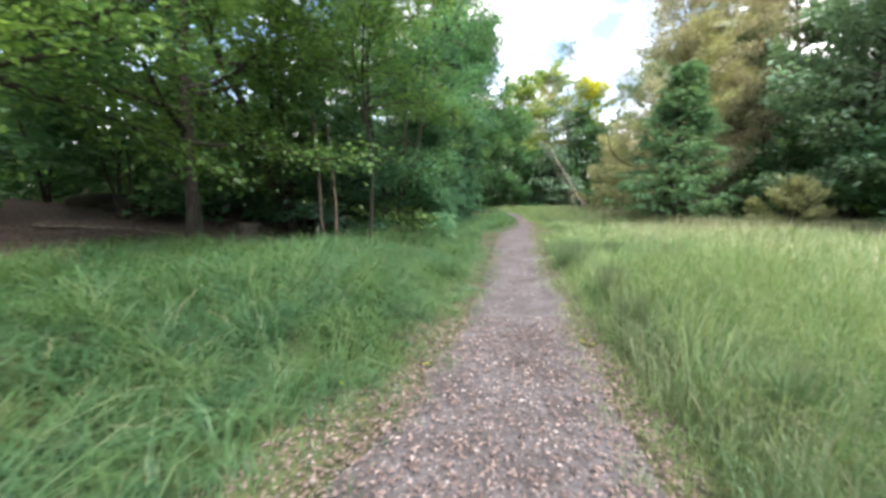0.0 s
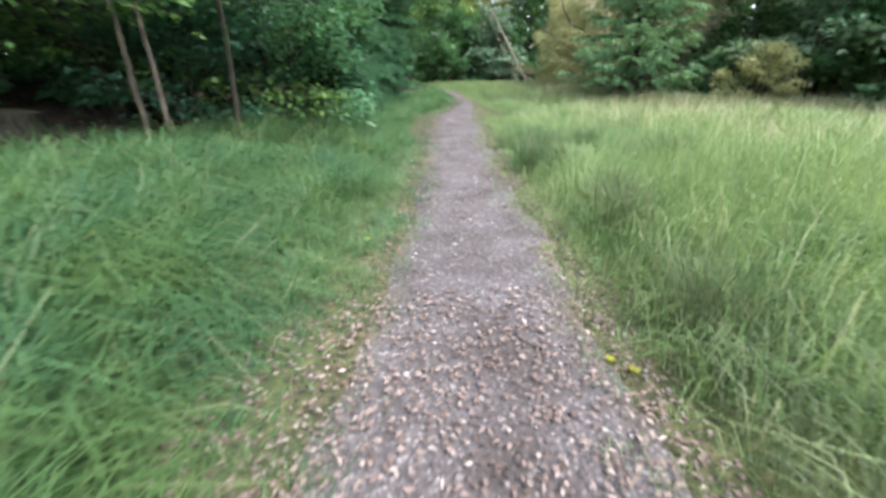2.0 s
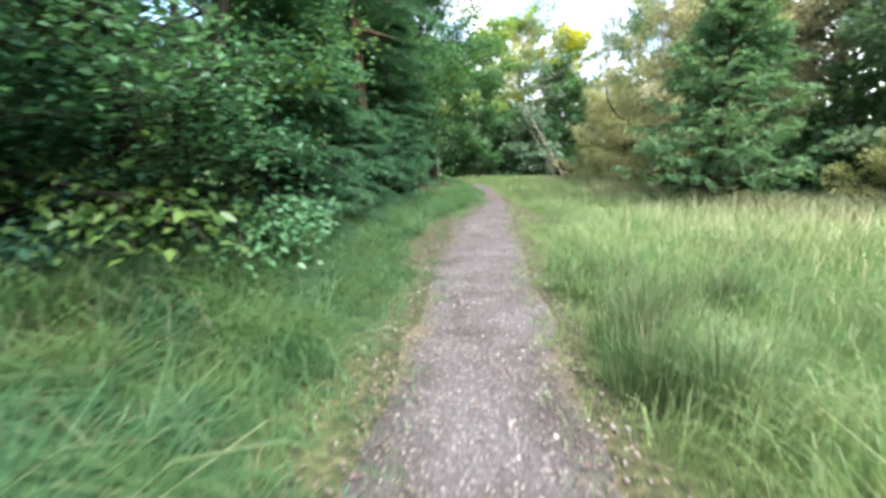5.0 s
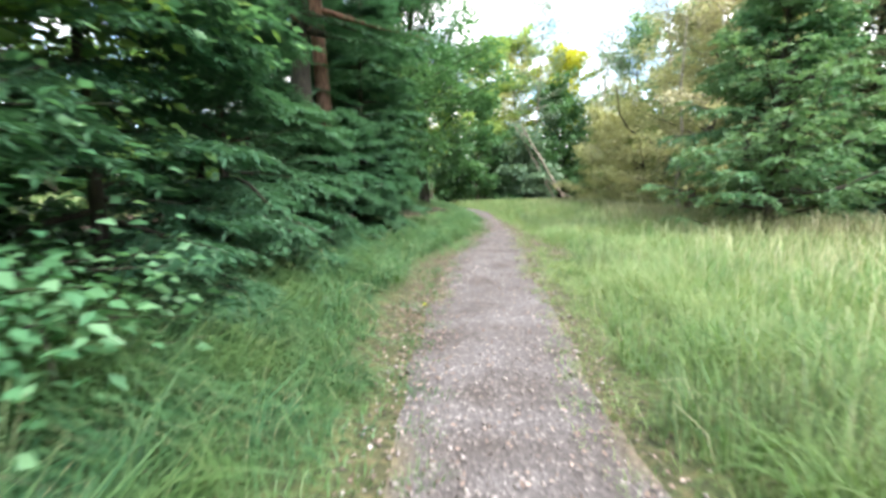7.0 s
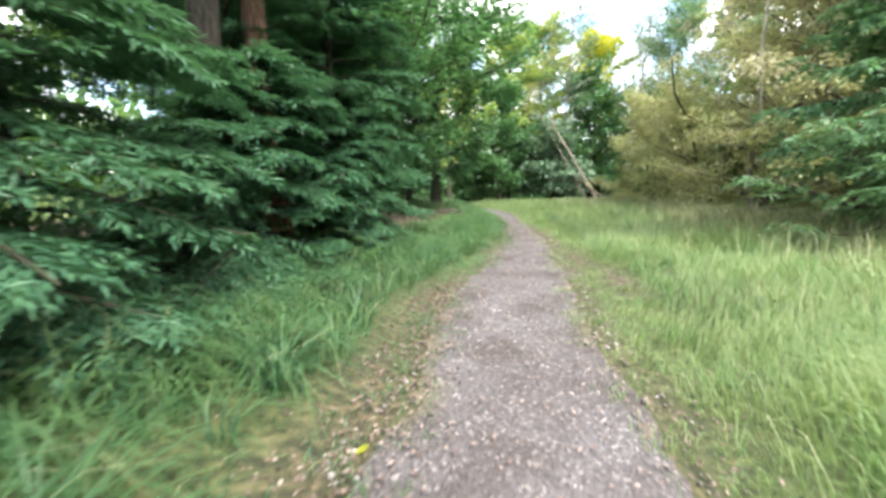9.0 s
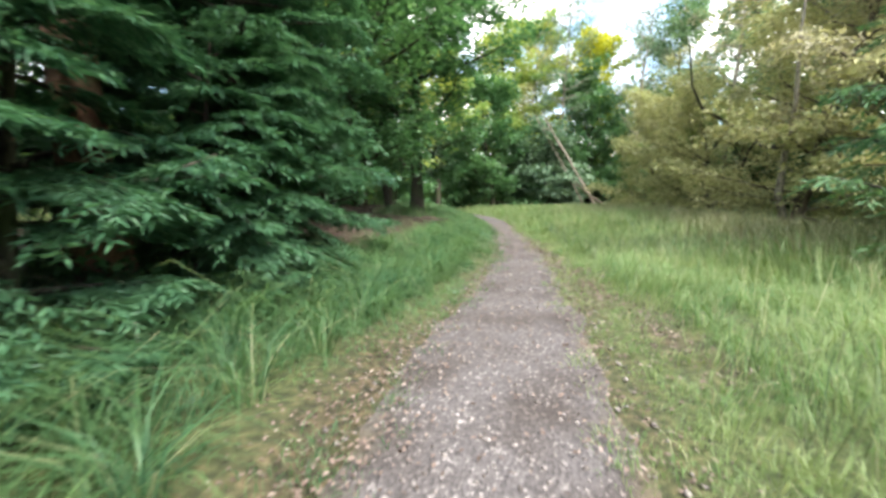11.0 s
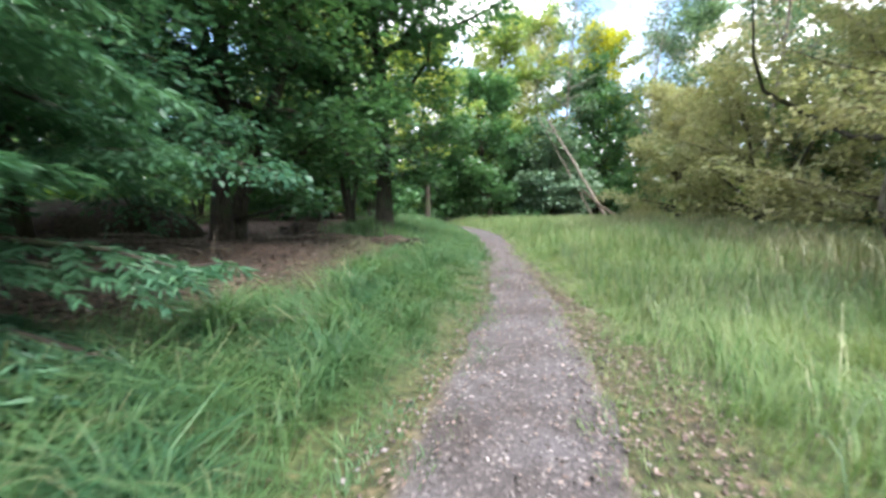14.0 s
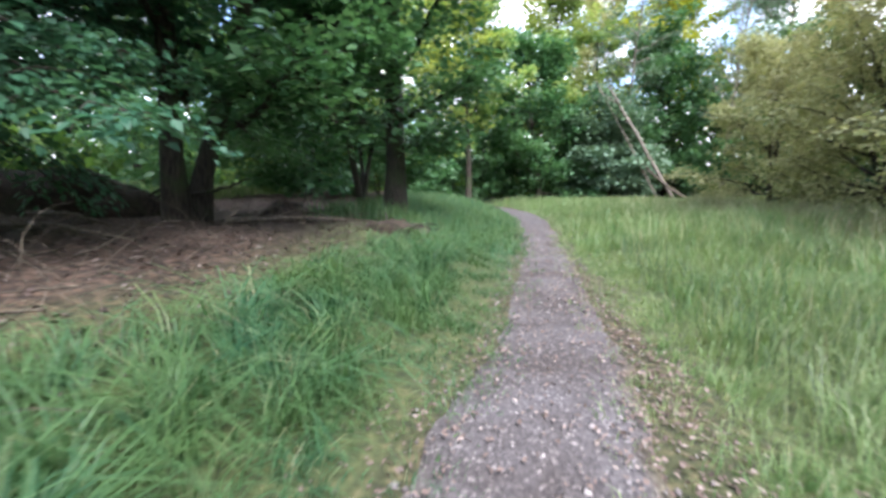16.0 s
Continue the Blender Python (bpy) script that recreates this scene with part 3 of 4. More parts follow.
def right_grass():
    g = np.random.default_rng(12)
    x, y, u, a, size = tussocks(g, 3300, 30, -1.0, 30, -0.15, 3.5, 1, 0.11)
    late = smooth((y - 16.5) / 1.5) * (1 - smooth((y - 25) / 3))
    keep = (u > -0.25) & (g.random(len(x)) < (0.05 + smooth((u + 0.15 * waves(x, y, 2.5, 32)) / 0.6)) * (1 - 0.95 * bare(y, u)))
    x, y, u, a, size, late = x[keep], y[keep], u[keep], a[keep], size[keep], late[keep]
    early = smooth((y - 1) / 2) * (1 - smooth((y - 9) / 2))
    tall = (0.09 + (0.24 + 0.3 * early) * smooth((u - 0.45 * late) / (1.4 - 0.6 * early - 0.75 * late))) * size * g.uniform(0.55, 1.25, len(x)) * (1 + 0.4 * waves(x, y, 1.3, 36))
    grass("meadow_grass", "tall light green meadow grass beside the path", x, y, np.maximum(tall, 0.05), g.uniform(0.0035, 0.008, len(x)), g.uniform(0.25, 1.5, len(x)), MEADOW, combed(x, y, a, 0.45, 61), 3)
    x, y, u, a, size = tussocks(g, 900, 34, 0.5, 26, 0.35, 4.2, 1, 0.1)
    keep = (waves(x, y, 0.9, 63) > -0.35) & (u > 0.3 + 0.7 * smooth((y - 13) / 2)) & (g.random(len(x)) < 1 - 0.65 * smooth((y - 13) / 4))
    x, y, a, size = x[keep], y[keep], a[keep], size[keep]
    grass("tufted_grass", "bright green arching grass in tufts of the meadow", x, y, (0.46 - 0.16 * smooth((y - 11) / 3)) * size * g.uniform(0.55, 1.15, len(x)), g.uniform(0.005, 0.010, len(x)), g.uniform(0.5, 1.6, len(x)), TUFT, combed(x, y, a, 0.3, 64), 33, "grass", True)
    x, y, u, a, size = tussocks(g, 2300, 22, -1.0, 34, 3.2, 9.0, 1, 0.2)
    grass("meadow_grass", "tall yellow-green meadow grass", x, y, 0.46 * size * g.uniform(0.6, 1.3, len(x)) * (1 + 0.35 * waves(x, y, 1.1, 37)), g.uniform(0.008, 0.016, len(x)), g.uniform(0.2, 1.3, len(x)), MEADOW, combed(x, y, a, 0.4, 66), 4)
    x, y, u = scatter(g, 27000, 0.0, 46, 8.0, 20.0, 1)
    grass("meadow_grass", "pale yellow-green grass of the open meadow", x, y, 0.5 * g.uniform(0.6, 1.3, len(x)) * (1 + 0.3 * waves(x, y, 0.9, 41)), g.uniform(0.02, 0.045, len(x)), g.uniform(0.2, 1.1, len(x)), MEADOW, None, 5)
    x, y, u = scatter(g, 19000, 29, 47, -0.05, 9.0, 1)
    grass("meadow_grass", "tall grass at the far end of the meadow", x, y, (0.15 + 0.4 * smooth(u / 1.5)) * g.uniform(0.6, 1.3, len(x)), g.uniform(0.012, 0.025, len(x)), g.uniform(0.1, 0.7, len(x)), MEADOW, None, 6)
    x, y, u = scatter(g, 21000, 16, 31, 0.8, 8.0, 1)
    keep = g.random(len(x)) < smooth((waves(x, y, 0.9, 39) + 0.9 * smooth((y - 21.5) / 1.5) * (1 - smooth((y - 27.5) / 2)) * (1 - smooth((u - 3.5) / 1.5))) / 0.8)
    x, y = x[keep], y[keep]
    grass("rush_stalks", "dark brownish-green rush stalks in patches of the meadow", x, y, 0.52 * g.uniform(0.5, 1.2, len(x)), g.uniform(0.005, 0.010, len(x)), g.uniform(0.1, 0.9, len(x)), RUSH, None, 29, "rushes")
    x, y, u = scatter(g, 62000, -1, 44, 1.4, 20.0, 1, 0.9)
    keep = g.random(len(x)) < (0.3 + 0.7 * smooth((u - 2) / 4)) * (0.25 + 0.75 * smooth((waves(x, y, 0.8, 35) + 0.5) / 0.9))
    x, y, u = x[keep], y[keep], u[keep]
    grass("seeding_grass", "straw-coloured seed stalks of tall meadow grass", x, y, 0.62 * g.uniform(0.7, 1.25, len(x)), 0.005 + 0.0016 * u, g.uniform(0.1, 0.6, len(x)), STRAW, None, 7)
    x, y, u = scatter(g, 6500, 0.5, 4.6, 0.3, 2.8, 1)
    keep = g.random(len(x)) < smooth((waves(x, y, 1.7, 40) + 0.45) / 0.8)
    x, y, u = x[keep], y[keep], u[keep]
    grass("rush_stalks", "dark olive rushes and bent stems near the path", x, y, 0.52 * g.uniform(0.5, 1.15, len(x)) * smooth((u + 0.2) / 0.7), g.uniform(0.004, 0.009, len(x)), g.uniform(0.1, 1.2, len(x)), RUSH, None, 30, "rushes")
    x, y, u = scatter(g, 4500, 7.6, 11.8, 0.15, 1.3, 1)
    keep = g.random(len(x)) < (1.0 - 0.6 * smooth(u / 1.5)) * smooth((waves(x, y, 1.5, 43) + 0.1) / 0.6)
    x, y, u = x[keep], y[keep], u[keep]
    grass("rush_stalks", "tall dark rush stalks standing along the path", x, y, 0.6 * g.uniform(0.6, 1.15, len(x)) * smooth((u + 0.2) / 0.6), g.uniform(0.004, 0.009, len(x)), g.uniform(0.05, 0.5, len(x)), RUSH, None, 31, "rushes")
    x, y, u = scatter(g, 12000, 1.5, 13, 0.35, 3.6, 1)
    keep = g.random(len(x)) < smooth((waves(x, y, 1.5, 38) + 0.05) / 0.6)
    x, y, u = x[keep], y[keep], u[keep]
    grass("rush_stalks", "dark green rush stalks among the grass", x, y, 0.58 * g.uniform(0.6, 1.2, len(x)) * smooth((u + 0.2) / 0.7), g.uniform(0.004, 0.008, len(x)), g.uniform(0.05, 0.5, len(x)), RUSH, None, 9, "rushes")


def edge_grass():
    """Short sparse grass creeping over both edges of the path."""
    g = np.random.default_rng(13)
    for side, mat, seed in ((-1, LUSH, 41), (1, MEADOW, 42)):
        x, y, u, a, size = tussocks(g, 420 if side < 0 else 700, 22, 0.5, 31, -0.22, 0.3 if side < 0 else 0.6, side, 0.08)
        keep = (side < 0) | (g.random(len(x)) < 1 - 0.9 * bare(y, u))
        x, y, a, size = x[keep], y[keep], a[keep], size[keep]
        grass("edge_grass", "short sparse grass creeping over the path's edge", x, y, 0.075 * size * g.uniform(0.6, 1.4, len(x)), g.uniform(0.003, 0.006, len(x)), g.uniform(0.3, 1.4, len(x)), mat, a, seed)


left_grass()
right_grass()
edge_grass()

# ---- the wood to the left of the path ----
near_kw = dict(subs=14, leaves=54, leaf=(0.115, 0.066), sub_len=1.25, tilt=0.45)
hem_kw = dict(pitch=(-4, 22), subs=38, leaves=34, leaf=(0.1, 0.02), mat=NEEDLE, shape="cone", sub_len=0.66, droop=0.26, tilt=0.25, flat=6.0, lift=-0.35, twigs=False, facing=-0.7, wiggle=0.08)
tree("beech_tree", "slender young beech with bright green leaves", "tree", -2.2, 12.3, 9.5, 0.06, 4.0, low=0.18, limbs=26, pitch=(0, 60), mat=BEECH, stems=2, seed=21, **near_kw)
tree("beech_tree", "young beech with low spreading leafy branches", "tree", -3.8, 11.3, 9.0, 0.13, 4.2, low=0.14, limbs=26, pitch=(0, 55), mat=BEECH, seed=22, facing=-1.4, stems=2, **near_kw)
tree("beech_tree", "dark-trunked beech with branches hanging over the bank", "tree", -4.9, 8.4, 10.0, 0.12, 4.6, low=0.18, limbs=28, pitch=(-5, 50), mat=BEECH, seed=23, facing=-0.9, **near_kw)
tree("beech_tree", "spreading beech over the bank near the start", "tree", -6.2, 4.6, 9.5, 0.13, 4.4, low=0.2, limbs=26, pitch=(-5, 50), mat=BEECH, seed=20, facing=0.6, **near_kw)
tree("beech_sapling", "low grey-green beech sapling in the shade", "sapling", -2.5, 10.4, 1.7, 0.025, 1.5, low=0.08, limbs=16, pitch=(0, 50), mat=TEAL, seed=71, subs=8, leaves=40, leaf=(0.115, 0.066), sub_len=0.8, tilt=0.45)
tree("beech_tree", "thin-stemmed young beech with a high bright crown", "tree", -1.6, 9.4, 8.0, 0.028, 3.2, low=0.34, limbs=16, pitch=(0, 55), mat=BEECH, seed=73, facing=-0.8, **near_kw)
tree("broadleaf_shrub", "loose green-leaved shrub beside the path", "shrub", -1.4, 11.2, 5.8, 0.07, 2.8, low=0.05, limbs=28, pitch=(0, 60), mat=SHRUB_LEAF, seed=24, stems=3, **{**near_kw, "leaves": 46, "leaf": (0.09, 0.052)})
tree("hemlock_tree", "young hemlock with fine layered sprays by the shrub", "tree", -0.75, 12.9, 4.2, 0.05, 1.9, low=0.08, limbs=34, seed=124, **hem_kw)
tree("hemlock_tree", "tall dark hemlock with a bare lower trunk", "tree", -0.25, 17.3, 13.0, 0.18, 2.6, low=0.27, limbs=30, bark=BARK, seed=25, **hem_kw)
tree("hemlock_tree", "tall hemlock with reddish trunk and feathery branches", "tree", 0.1, 18.1, 13.0, 0.16, 2.4, low=0.29, limbs=28, bark=RED_BARK, seed=26, **hem_kw)
tree("hemlock_tree", "bushy young hemlock with drooping feathery sprays", "tree", -0.7, 14.9, 3.6, 0.06, 2.4, low=0.06, limbs=40, seed=19, **hem_kw)
tree("hemlock_tree", "young hemlock with low sprays beside the path", "tree", 0.2, 17.2, 2.5, 0.05, 2.0, low=0.06, limbs=30, seed=18, **hem_kw)
tree("hemlock_tree", "small hemlock among the undergrowth", "tree", -1.7, 16.6, 3.2, 0.05, 1.9, low=0.06, limbs=26, seed=15, **hem_kw)
tree("hemlock_tree", "small hemlock sweeping out towards the path", "tree", 0.45, 18.9, 2.3, 0.04, 1.6, low=0.06, limbs=24, seed=14, **hem_kw)
tree("hemlock_tree", "bushy hemlock with layered dark sprays", "tree", -1.1, 19.2, 4.6, 0.09, 2.6, low=0.04, limbs=46, seed=16, **hem_kw)
tree("hemlock_tree", "hemlock with blue-green sprays sweeping to the grass", "tree", 0.3, 19.7, 5.0, 0.09, 2.5, low=0.05, limbs=52, bark=BARK, seed=27, **{**hem_kw, "facing": -0.1})
tree("hemlock_tree", "tall hemlock with a skirt of dense dark sprays", "tree", -0.45, 20.6, 9.0, 0.13, 2.2, low=0.05, limbs=70, bark=BARK, seed=127, **{**hem_kw, "facing": -0.5, "lift": -0.2})
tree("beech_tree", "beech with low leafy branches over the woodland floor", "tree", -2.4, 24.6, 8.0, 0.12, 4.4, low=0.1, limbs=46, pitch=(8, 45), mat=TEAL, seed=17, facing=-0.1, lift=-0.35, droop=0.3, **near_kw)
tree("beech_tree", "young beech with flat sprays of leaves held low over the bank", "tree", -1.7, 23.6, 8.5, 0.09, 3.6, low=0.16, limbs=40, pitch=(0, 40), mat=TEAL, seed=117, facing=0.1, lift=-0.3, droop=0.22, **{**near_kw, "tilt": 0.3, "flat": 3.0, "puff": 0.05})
oak = tree("oak_tree", "thick dark oak with long low limbs", "tree", -0.75, 26.9, 12.0, 0.19, 4.8, low=0.15, stems=2, limbs=40, pitch=(0, 50), mat=DARK_LEAF, seed=28, facing=-1.2, **{**near_kw, "leaf": (0.17, 0.1)})
g_o = np.random.default_rng(137)
for line, r0 in (([(0.23, 0.00, 1.87), (0.72, 0.00, 2.31), (1.37, -0.10, 2.47), (2.02, -0.20, 2.31), (2.47, -0.30, 1.96), (2.74, -0.40, 1.41)], 0.1), ([(0.11, 0.00, 0.44), (0.71, -0.20, 0.51), (1.22, -0.40, 0.60), (1.50, -0.50, 0.69)], 0.035)):
    pts = np.array(line, float)
    fine = np.stack([np.interp(np.linspace(0, len(pts) - 1, 16), np.arange(len(pts)), pts[:, i]) for i in range(3)], 1) + g_o.normal(size=(16, 3)) * 0.015
    v_o, q_o = tube(fine, np.linspace(r0, r0 * 0.35, 16), 8, 0.06, g_o)
    part("limb", smooth_shade(raw_mesh("limb", v_o, [], q_o, BARK)), oak)
tree("oak_tree", "tall oak with a straight dark trunk beside the path", "tree", 2.25, 29.4, 12.0, 0.2, 4.0, low=0.12, limbs=44, pitch=(0, 55), mat=DARK_LEAF, seed=29, facing=-1.5, **{**near_kw, "leaf": (0.17, 0.1)})
hazel = tree("hazel_tree", "thin forked hazel with slim dark stems", "tree", 1.16, 30.8, 5.5, 0.07, 2.0, low=0.35, limbs=10, pitch=(20, 60), subs=8, leaves=40, mat=DARK_LEAF, seed=30, stems=2)
g_h = np.random.default_rng(31)
arch = np.array([(0, 0, 0), (-0.15, -0.3, 1.6), (-0.5, -0.9, 3.0), (-1.1, -1.6, 3.5), (-1.7, -2.2, 3.6), (-2.2, -2.6, 3.9)])
v_a, q_a = tube(arch + g_h.normal(size=arch.shape) * 0.03, (0.09, 0.08, 0.07, 0.055, 0.04, 0.02), 8)
part("limb", smooth_shade(raw_mesh("limb", v_a, [], q_a, BARK)), hazel)

# ---- trees round the meadow ----
edge_kw = dict(subs=15, leaves=54, leaf=(0.14, 0.075), sub_len=1.2, droop=0.45, tilt=0.8, twigs=True)
tree("spruce_tree", "green spruce standing in the meadow's edge", "tree", 10.3, 19.4, 7.4, 0.12, 2.9, low=0.03, limbs=130, pitch=(-10, 32), subs=20, leaves=26, leaf=(0.15, 0.036), mat=SPRUCE, shape="cone", seed=31, sub_len=0.75, droop=0.45, tilt=0.6, flat=1.1, twigs=False)
tree("gorse_bush", "rounded yellow-green bush in the meadow", "bush", 14.4, 17.8, 1.7, 0.04, 1.6, low=0.05, limbs=26, pitch=(15, 70), subs=8, leaves=44, leaf=(0.09, 0.06), mat=OLIVE, seed=32, sub_len=0.6, stems=4, tilt=0.9)
birch = tree("birch_tree", "pale-stemmed birch with olive-brown hanging foliage", "tree", 12.9, 26.6, 12.0, 0.1, 3.6, low=0.04, limbs=44, pitch=(0, 60), mat=OLIVE, bark=DEAD_WOOD, seed=133, stems=2, **edge_kw)
g_b = np.random.default_rng(135)
for name, bark, line, r0 in (("trunk", PALE_BARK, [(0.0, 0, 0), (-0.15, 0.1, 1.2), (-0.28, -0.07, 2.5), (-0.6, -0.55, 3.6), (-1.0, -1.1, 5.2), (-1.2, -1.3, 7.5)], 0.11),
                             ("limb", BARK, [(-0.26, 0.0, 2.5), (-0.1, 1.0, 2.7), (-0.36, 2.3, 3.6), (-1.3, 2.2, 4.0), (-2.1, 1.6, 4.6), (-2.5, 1.1, 5.6)], 0.075)):
    pts = np.array(line, float) + g_b.normal(size=(6, 3)) * 0.03
    fine = np.stack([np.interp(np.linspace(0, 5, 16), np.arange(6), pts[:, i]) for i in range(3)], 1)
    v_b, q_b = tube(fine, np.linspace(r0, 0.02, 16), 8, 0.05, g_b)
    part(name, smooth_shade(raw_mesh(name, v_b, [], q_b, bark)), birch, "pale leaning stem" if name == "trunk" else "dark arching limb")
tree("birch_tree", "tall birch turning brown with fine foliage", "tree", 14.6, 24.6, 14.5, 0.13, 4.4, low=0.12, limbs=34, pitch=(10, 60), mat=BROWNISH, bark=DEAD_WOOD, seed=34, **edge_kw)
tree("birch_tree", "brownish birch standing among dark woodland trees", "tree", 19.0, 25.4, 13.0, 0.12, 4.4, low=0.06, limbs=40, pitch=(10, 60), mat=BROWNISH, bark=DEAD_WOOD, seed=59, **edge_kw)
tree("birch_tree", "tall full birch with olive-gold foliage behind the meadow", "tree", 16.8, 28.8, 14.5, 0.14, 4.6, low=0.06, limbs=46, pitch=(5, 60), mat=OLIVE, bark=PALE_BARK, seed=134, **edge_kw)
tree("sallow_tree", "bushy olive-green sallow at the meadow's edge", "tree", 14.9, 32.5, 5.6, 0.12, 3.8, low=0.05, limbs=32, pitch=(5, 60), mat=OLIVE, seed=35, stems=3, **edge_kw)
tree("sallow_tree", "low olive-green sallow beside taller trees", "tree", 15.2, 38.0, 5.8, 0.1, 3.4, low=0.05, limbs=30, pitch=(5, 60), mat=OLIVE, seed=36, stems=3, **edge_kw)

# ---- the far end ----
far_kw = dict(subs=13, leaves=34, leaf=(0.3, 0.19), sub_len=1.6, tilt=0.7, twigs=False)
tree("broadleaf_tree", "dark leafy tree closing the far end of the path", "tree", 8.0, 49.5, 9.0, 0.18, 4.2, low=0.06, limbs=30, pitch=(0, 55), mat=DARK_LEAF, seed=41, **far_kw)
tree("grey_willow", "grey-green shrubby willow at the wood's edge", "tree", 12.3, 49.0, 5.5, 0.12, 3.0, low=0.04, limbs=30, pitch=(0, 60), mat=GREYGREEN, seed=42, stems=3, **far_kw)
tree("broadleaf_tree", "dark tree behind the leaning dead trunks", "tree", 16.8, 52.0, 10.5, 0.2, 4.6, low=0.06, limbs=32, pitch=(0, 55), mat=DARK_LEAF, seed=43, **far_kw)
tree("maple_tree", "tall tree with yellowing upper leaves", "tree", 17.8, 54.0, 15.0, 0.22, 4.0, low=0.45, limbs=26, pitch=(10, 60), mat=YELLOW, seed=44, **far_kw)
tree("birch_tree", "tall thin birch with pale sparse foliage behind", "tree", 12.5, 58.0, 17.0, 0.16, 3.0, low=0.35, limbs=24, pitch=(20, 65), subs=9, leaves=18, leaf=(0.24, 0.15), sub_len=1.3, tilt=0.8, twigs=False, mat=OLIVE, bark=PALE_BARK, seed=48)
tree("birch_tree", "thin twiggy birch almost bare against the sky", "tree", 21.0, 52.0, 16.0, 0.12, 3.2, low=0.3, limbs=30, pitch=(15, 60), subs=9, leaves=7, leaf=(0.2, 0.12), sub_len=1.3, tilt=0.8, twigs=True, mat=GREYGREEN, bark=PALE_BARK, seed=49)
tree("birch_tree", "slim birch with fine pale leaves beside the meadow", "tree", 16.5, 34.5, 14.0, 0.1, 2.6, low=0.4, limbs=24, pitch=(15, 60), subs=9, leaves=10, leaf=(0.14, 0.09), sub_len=1.1, tilt=0.8, twigs=True, mat=BROWNISH, bark=PALE_BARK, seed=50)
tree("ash_tree", "tall pale green tree rising behind the others", "tree", 14.8, 61.5, 17.5, 0.22, 4.4, low=0.2, limbs=32, pitch=(10, 60), mat=FRESH, seed=58, **far_kw)
tree("ash_tree", "tall light green tree at the path's end", "tree", 9.5, 53.0, 14.0, 0.22, 4.6, low=0.2, limbs=30, pitch=(10, 60), mat=FRESH, seed=45, **far_kw)
tree("ash_tree", "light green tree overhanging the far path", "tree", 3.4, 45.5, 10.0, 0.18, 4.2, low=0.12, limbs=30, pitch=(0, 55), mat=FRESH, seed=46, **far_kw)
tree("broadleaf_tree", "leafy tree to the side of the far path", "tree", -1.5, 40.0, 11.0, 0.2, 4.6, low=0.12, limbs=30, pitch=(0, 55), mat=FRESH, seed=47, **far_kw)

tree("birch_tree", "bare-twigged pale birch over the far sallows", "tree", 19.0, 48.5, 15.0, 0.1, 3.0, low=0.3, limbs=34, pitch=(20, 65), subs=12, leaves=6, leaf=(0.16, 0.1), sub_len=1.4, tilt=0.8, twigs=True, mat=GREYGREEN, bark=GREY_BARK, seed=149)
tree("birch_tree", "slender grey birch with thin drooping twigs", "tree", 13.6, 50.5, 17.5, 0.1, 3.0, low=0.4, limbs=34, pitch=(20, 65), subs=12, leaves=9, leaf=(0.2, 0.12), sub_len=1.4, tilt=0.8, twigs=True, mat=GREYGREEN, bark=GREY_BARK, seed=150)

# ---- woods closing the place ----
proto = [
    tree("woodland_tree", "tall dark broadleaf tree of the surrounding wood", "tree", 21.0, 22.5, 14.0, 0.2, 4.8, low=0.04, limbs=34, pitch=(0, 55), mat=WOOD_LEAF, seed=51, group="surrounding wood", **far_kw),
    tree("woodland_tree", "tall green broadleaf tree of the surrounding wood", "tree", -9.0, 14.5, 13.0, 0.17, 5.0, low=0.26, limbs=24, pitch=(0, 55), mat=BEECH, seed=52, group="surrounding wood", **far_kw),
]


def plant(p, x, y, turn, size):
    m = Matrix.Translation((x, y, float(height(x, y)) - 0.05)) @ pose(0, 0, 0, 0, 0, turn)
    c = copy_thing(p, m)
    c.scale = (size, size, size * 1.05)


for k, (tx, ty) in enumerate([(22, 16), (22.5, 9.5), (27, 38), (28, 46), (26, 54), (18.6, 19.5), (18.5, 13), (25, 20.5), (25.5, 13.5), (22.5, 27.5), (22, 33), (27, 26), (28, 7)]):
    plant(proto[0], tx, ty, 67 * k, 0.9 + 0.05 * (k % 5))
for k, (tx, ty) in enumerate([(-13, 5), (-19, 23), (-15, 31), (-8, 37), (-13, 41), (-5, 47), (2, 54), (-4, -8), (-12.5, 10)]):
    plant(proto[1], tx, ty, 71 * k, 0.9 + 0.06 * (k % 4))

shrub = tree("understory_shrub", "dense dark-green shrub under the trees", "shrub", -7.5, 10.0, 3.6, 0.05, 2.4, low=0.04, limbs=18, pitch=(5, 60), subs=10, leaves=18, leaf=(0.27, 0.17), mat=DARK_LEAF, seed=61, sub_len=1.2, tilt=0.7, stems=3, twigs=False, group="wood understory")
for k, (tx, ty) in enumerate([(-10, 6.5), (-11, 12), (-4.5, 33.5), (-2.5, 36.5), (0.8, 38), (-6, 40), (18, 23), (17.5, 16), (17.5, 33), (14.5, 51), (6.5, 51), (4.0, 50), (9.0, 54), (11.5, 53), (1.0, 48), (-1.5, 44), (17.5, 50.5), (20, 47), (-8.5, 15.8), (-3.5, 40.5), (-5.2, 13.8), (-6.8, 15.5), (-3.7, 13.2)]):
    plant(shrub, tx, ty, 83 * k, 0.85 + 0.1 * (k % 4))


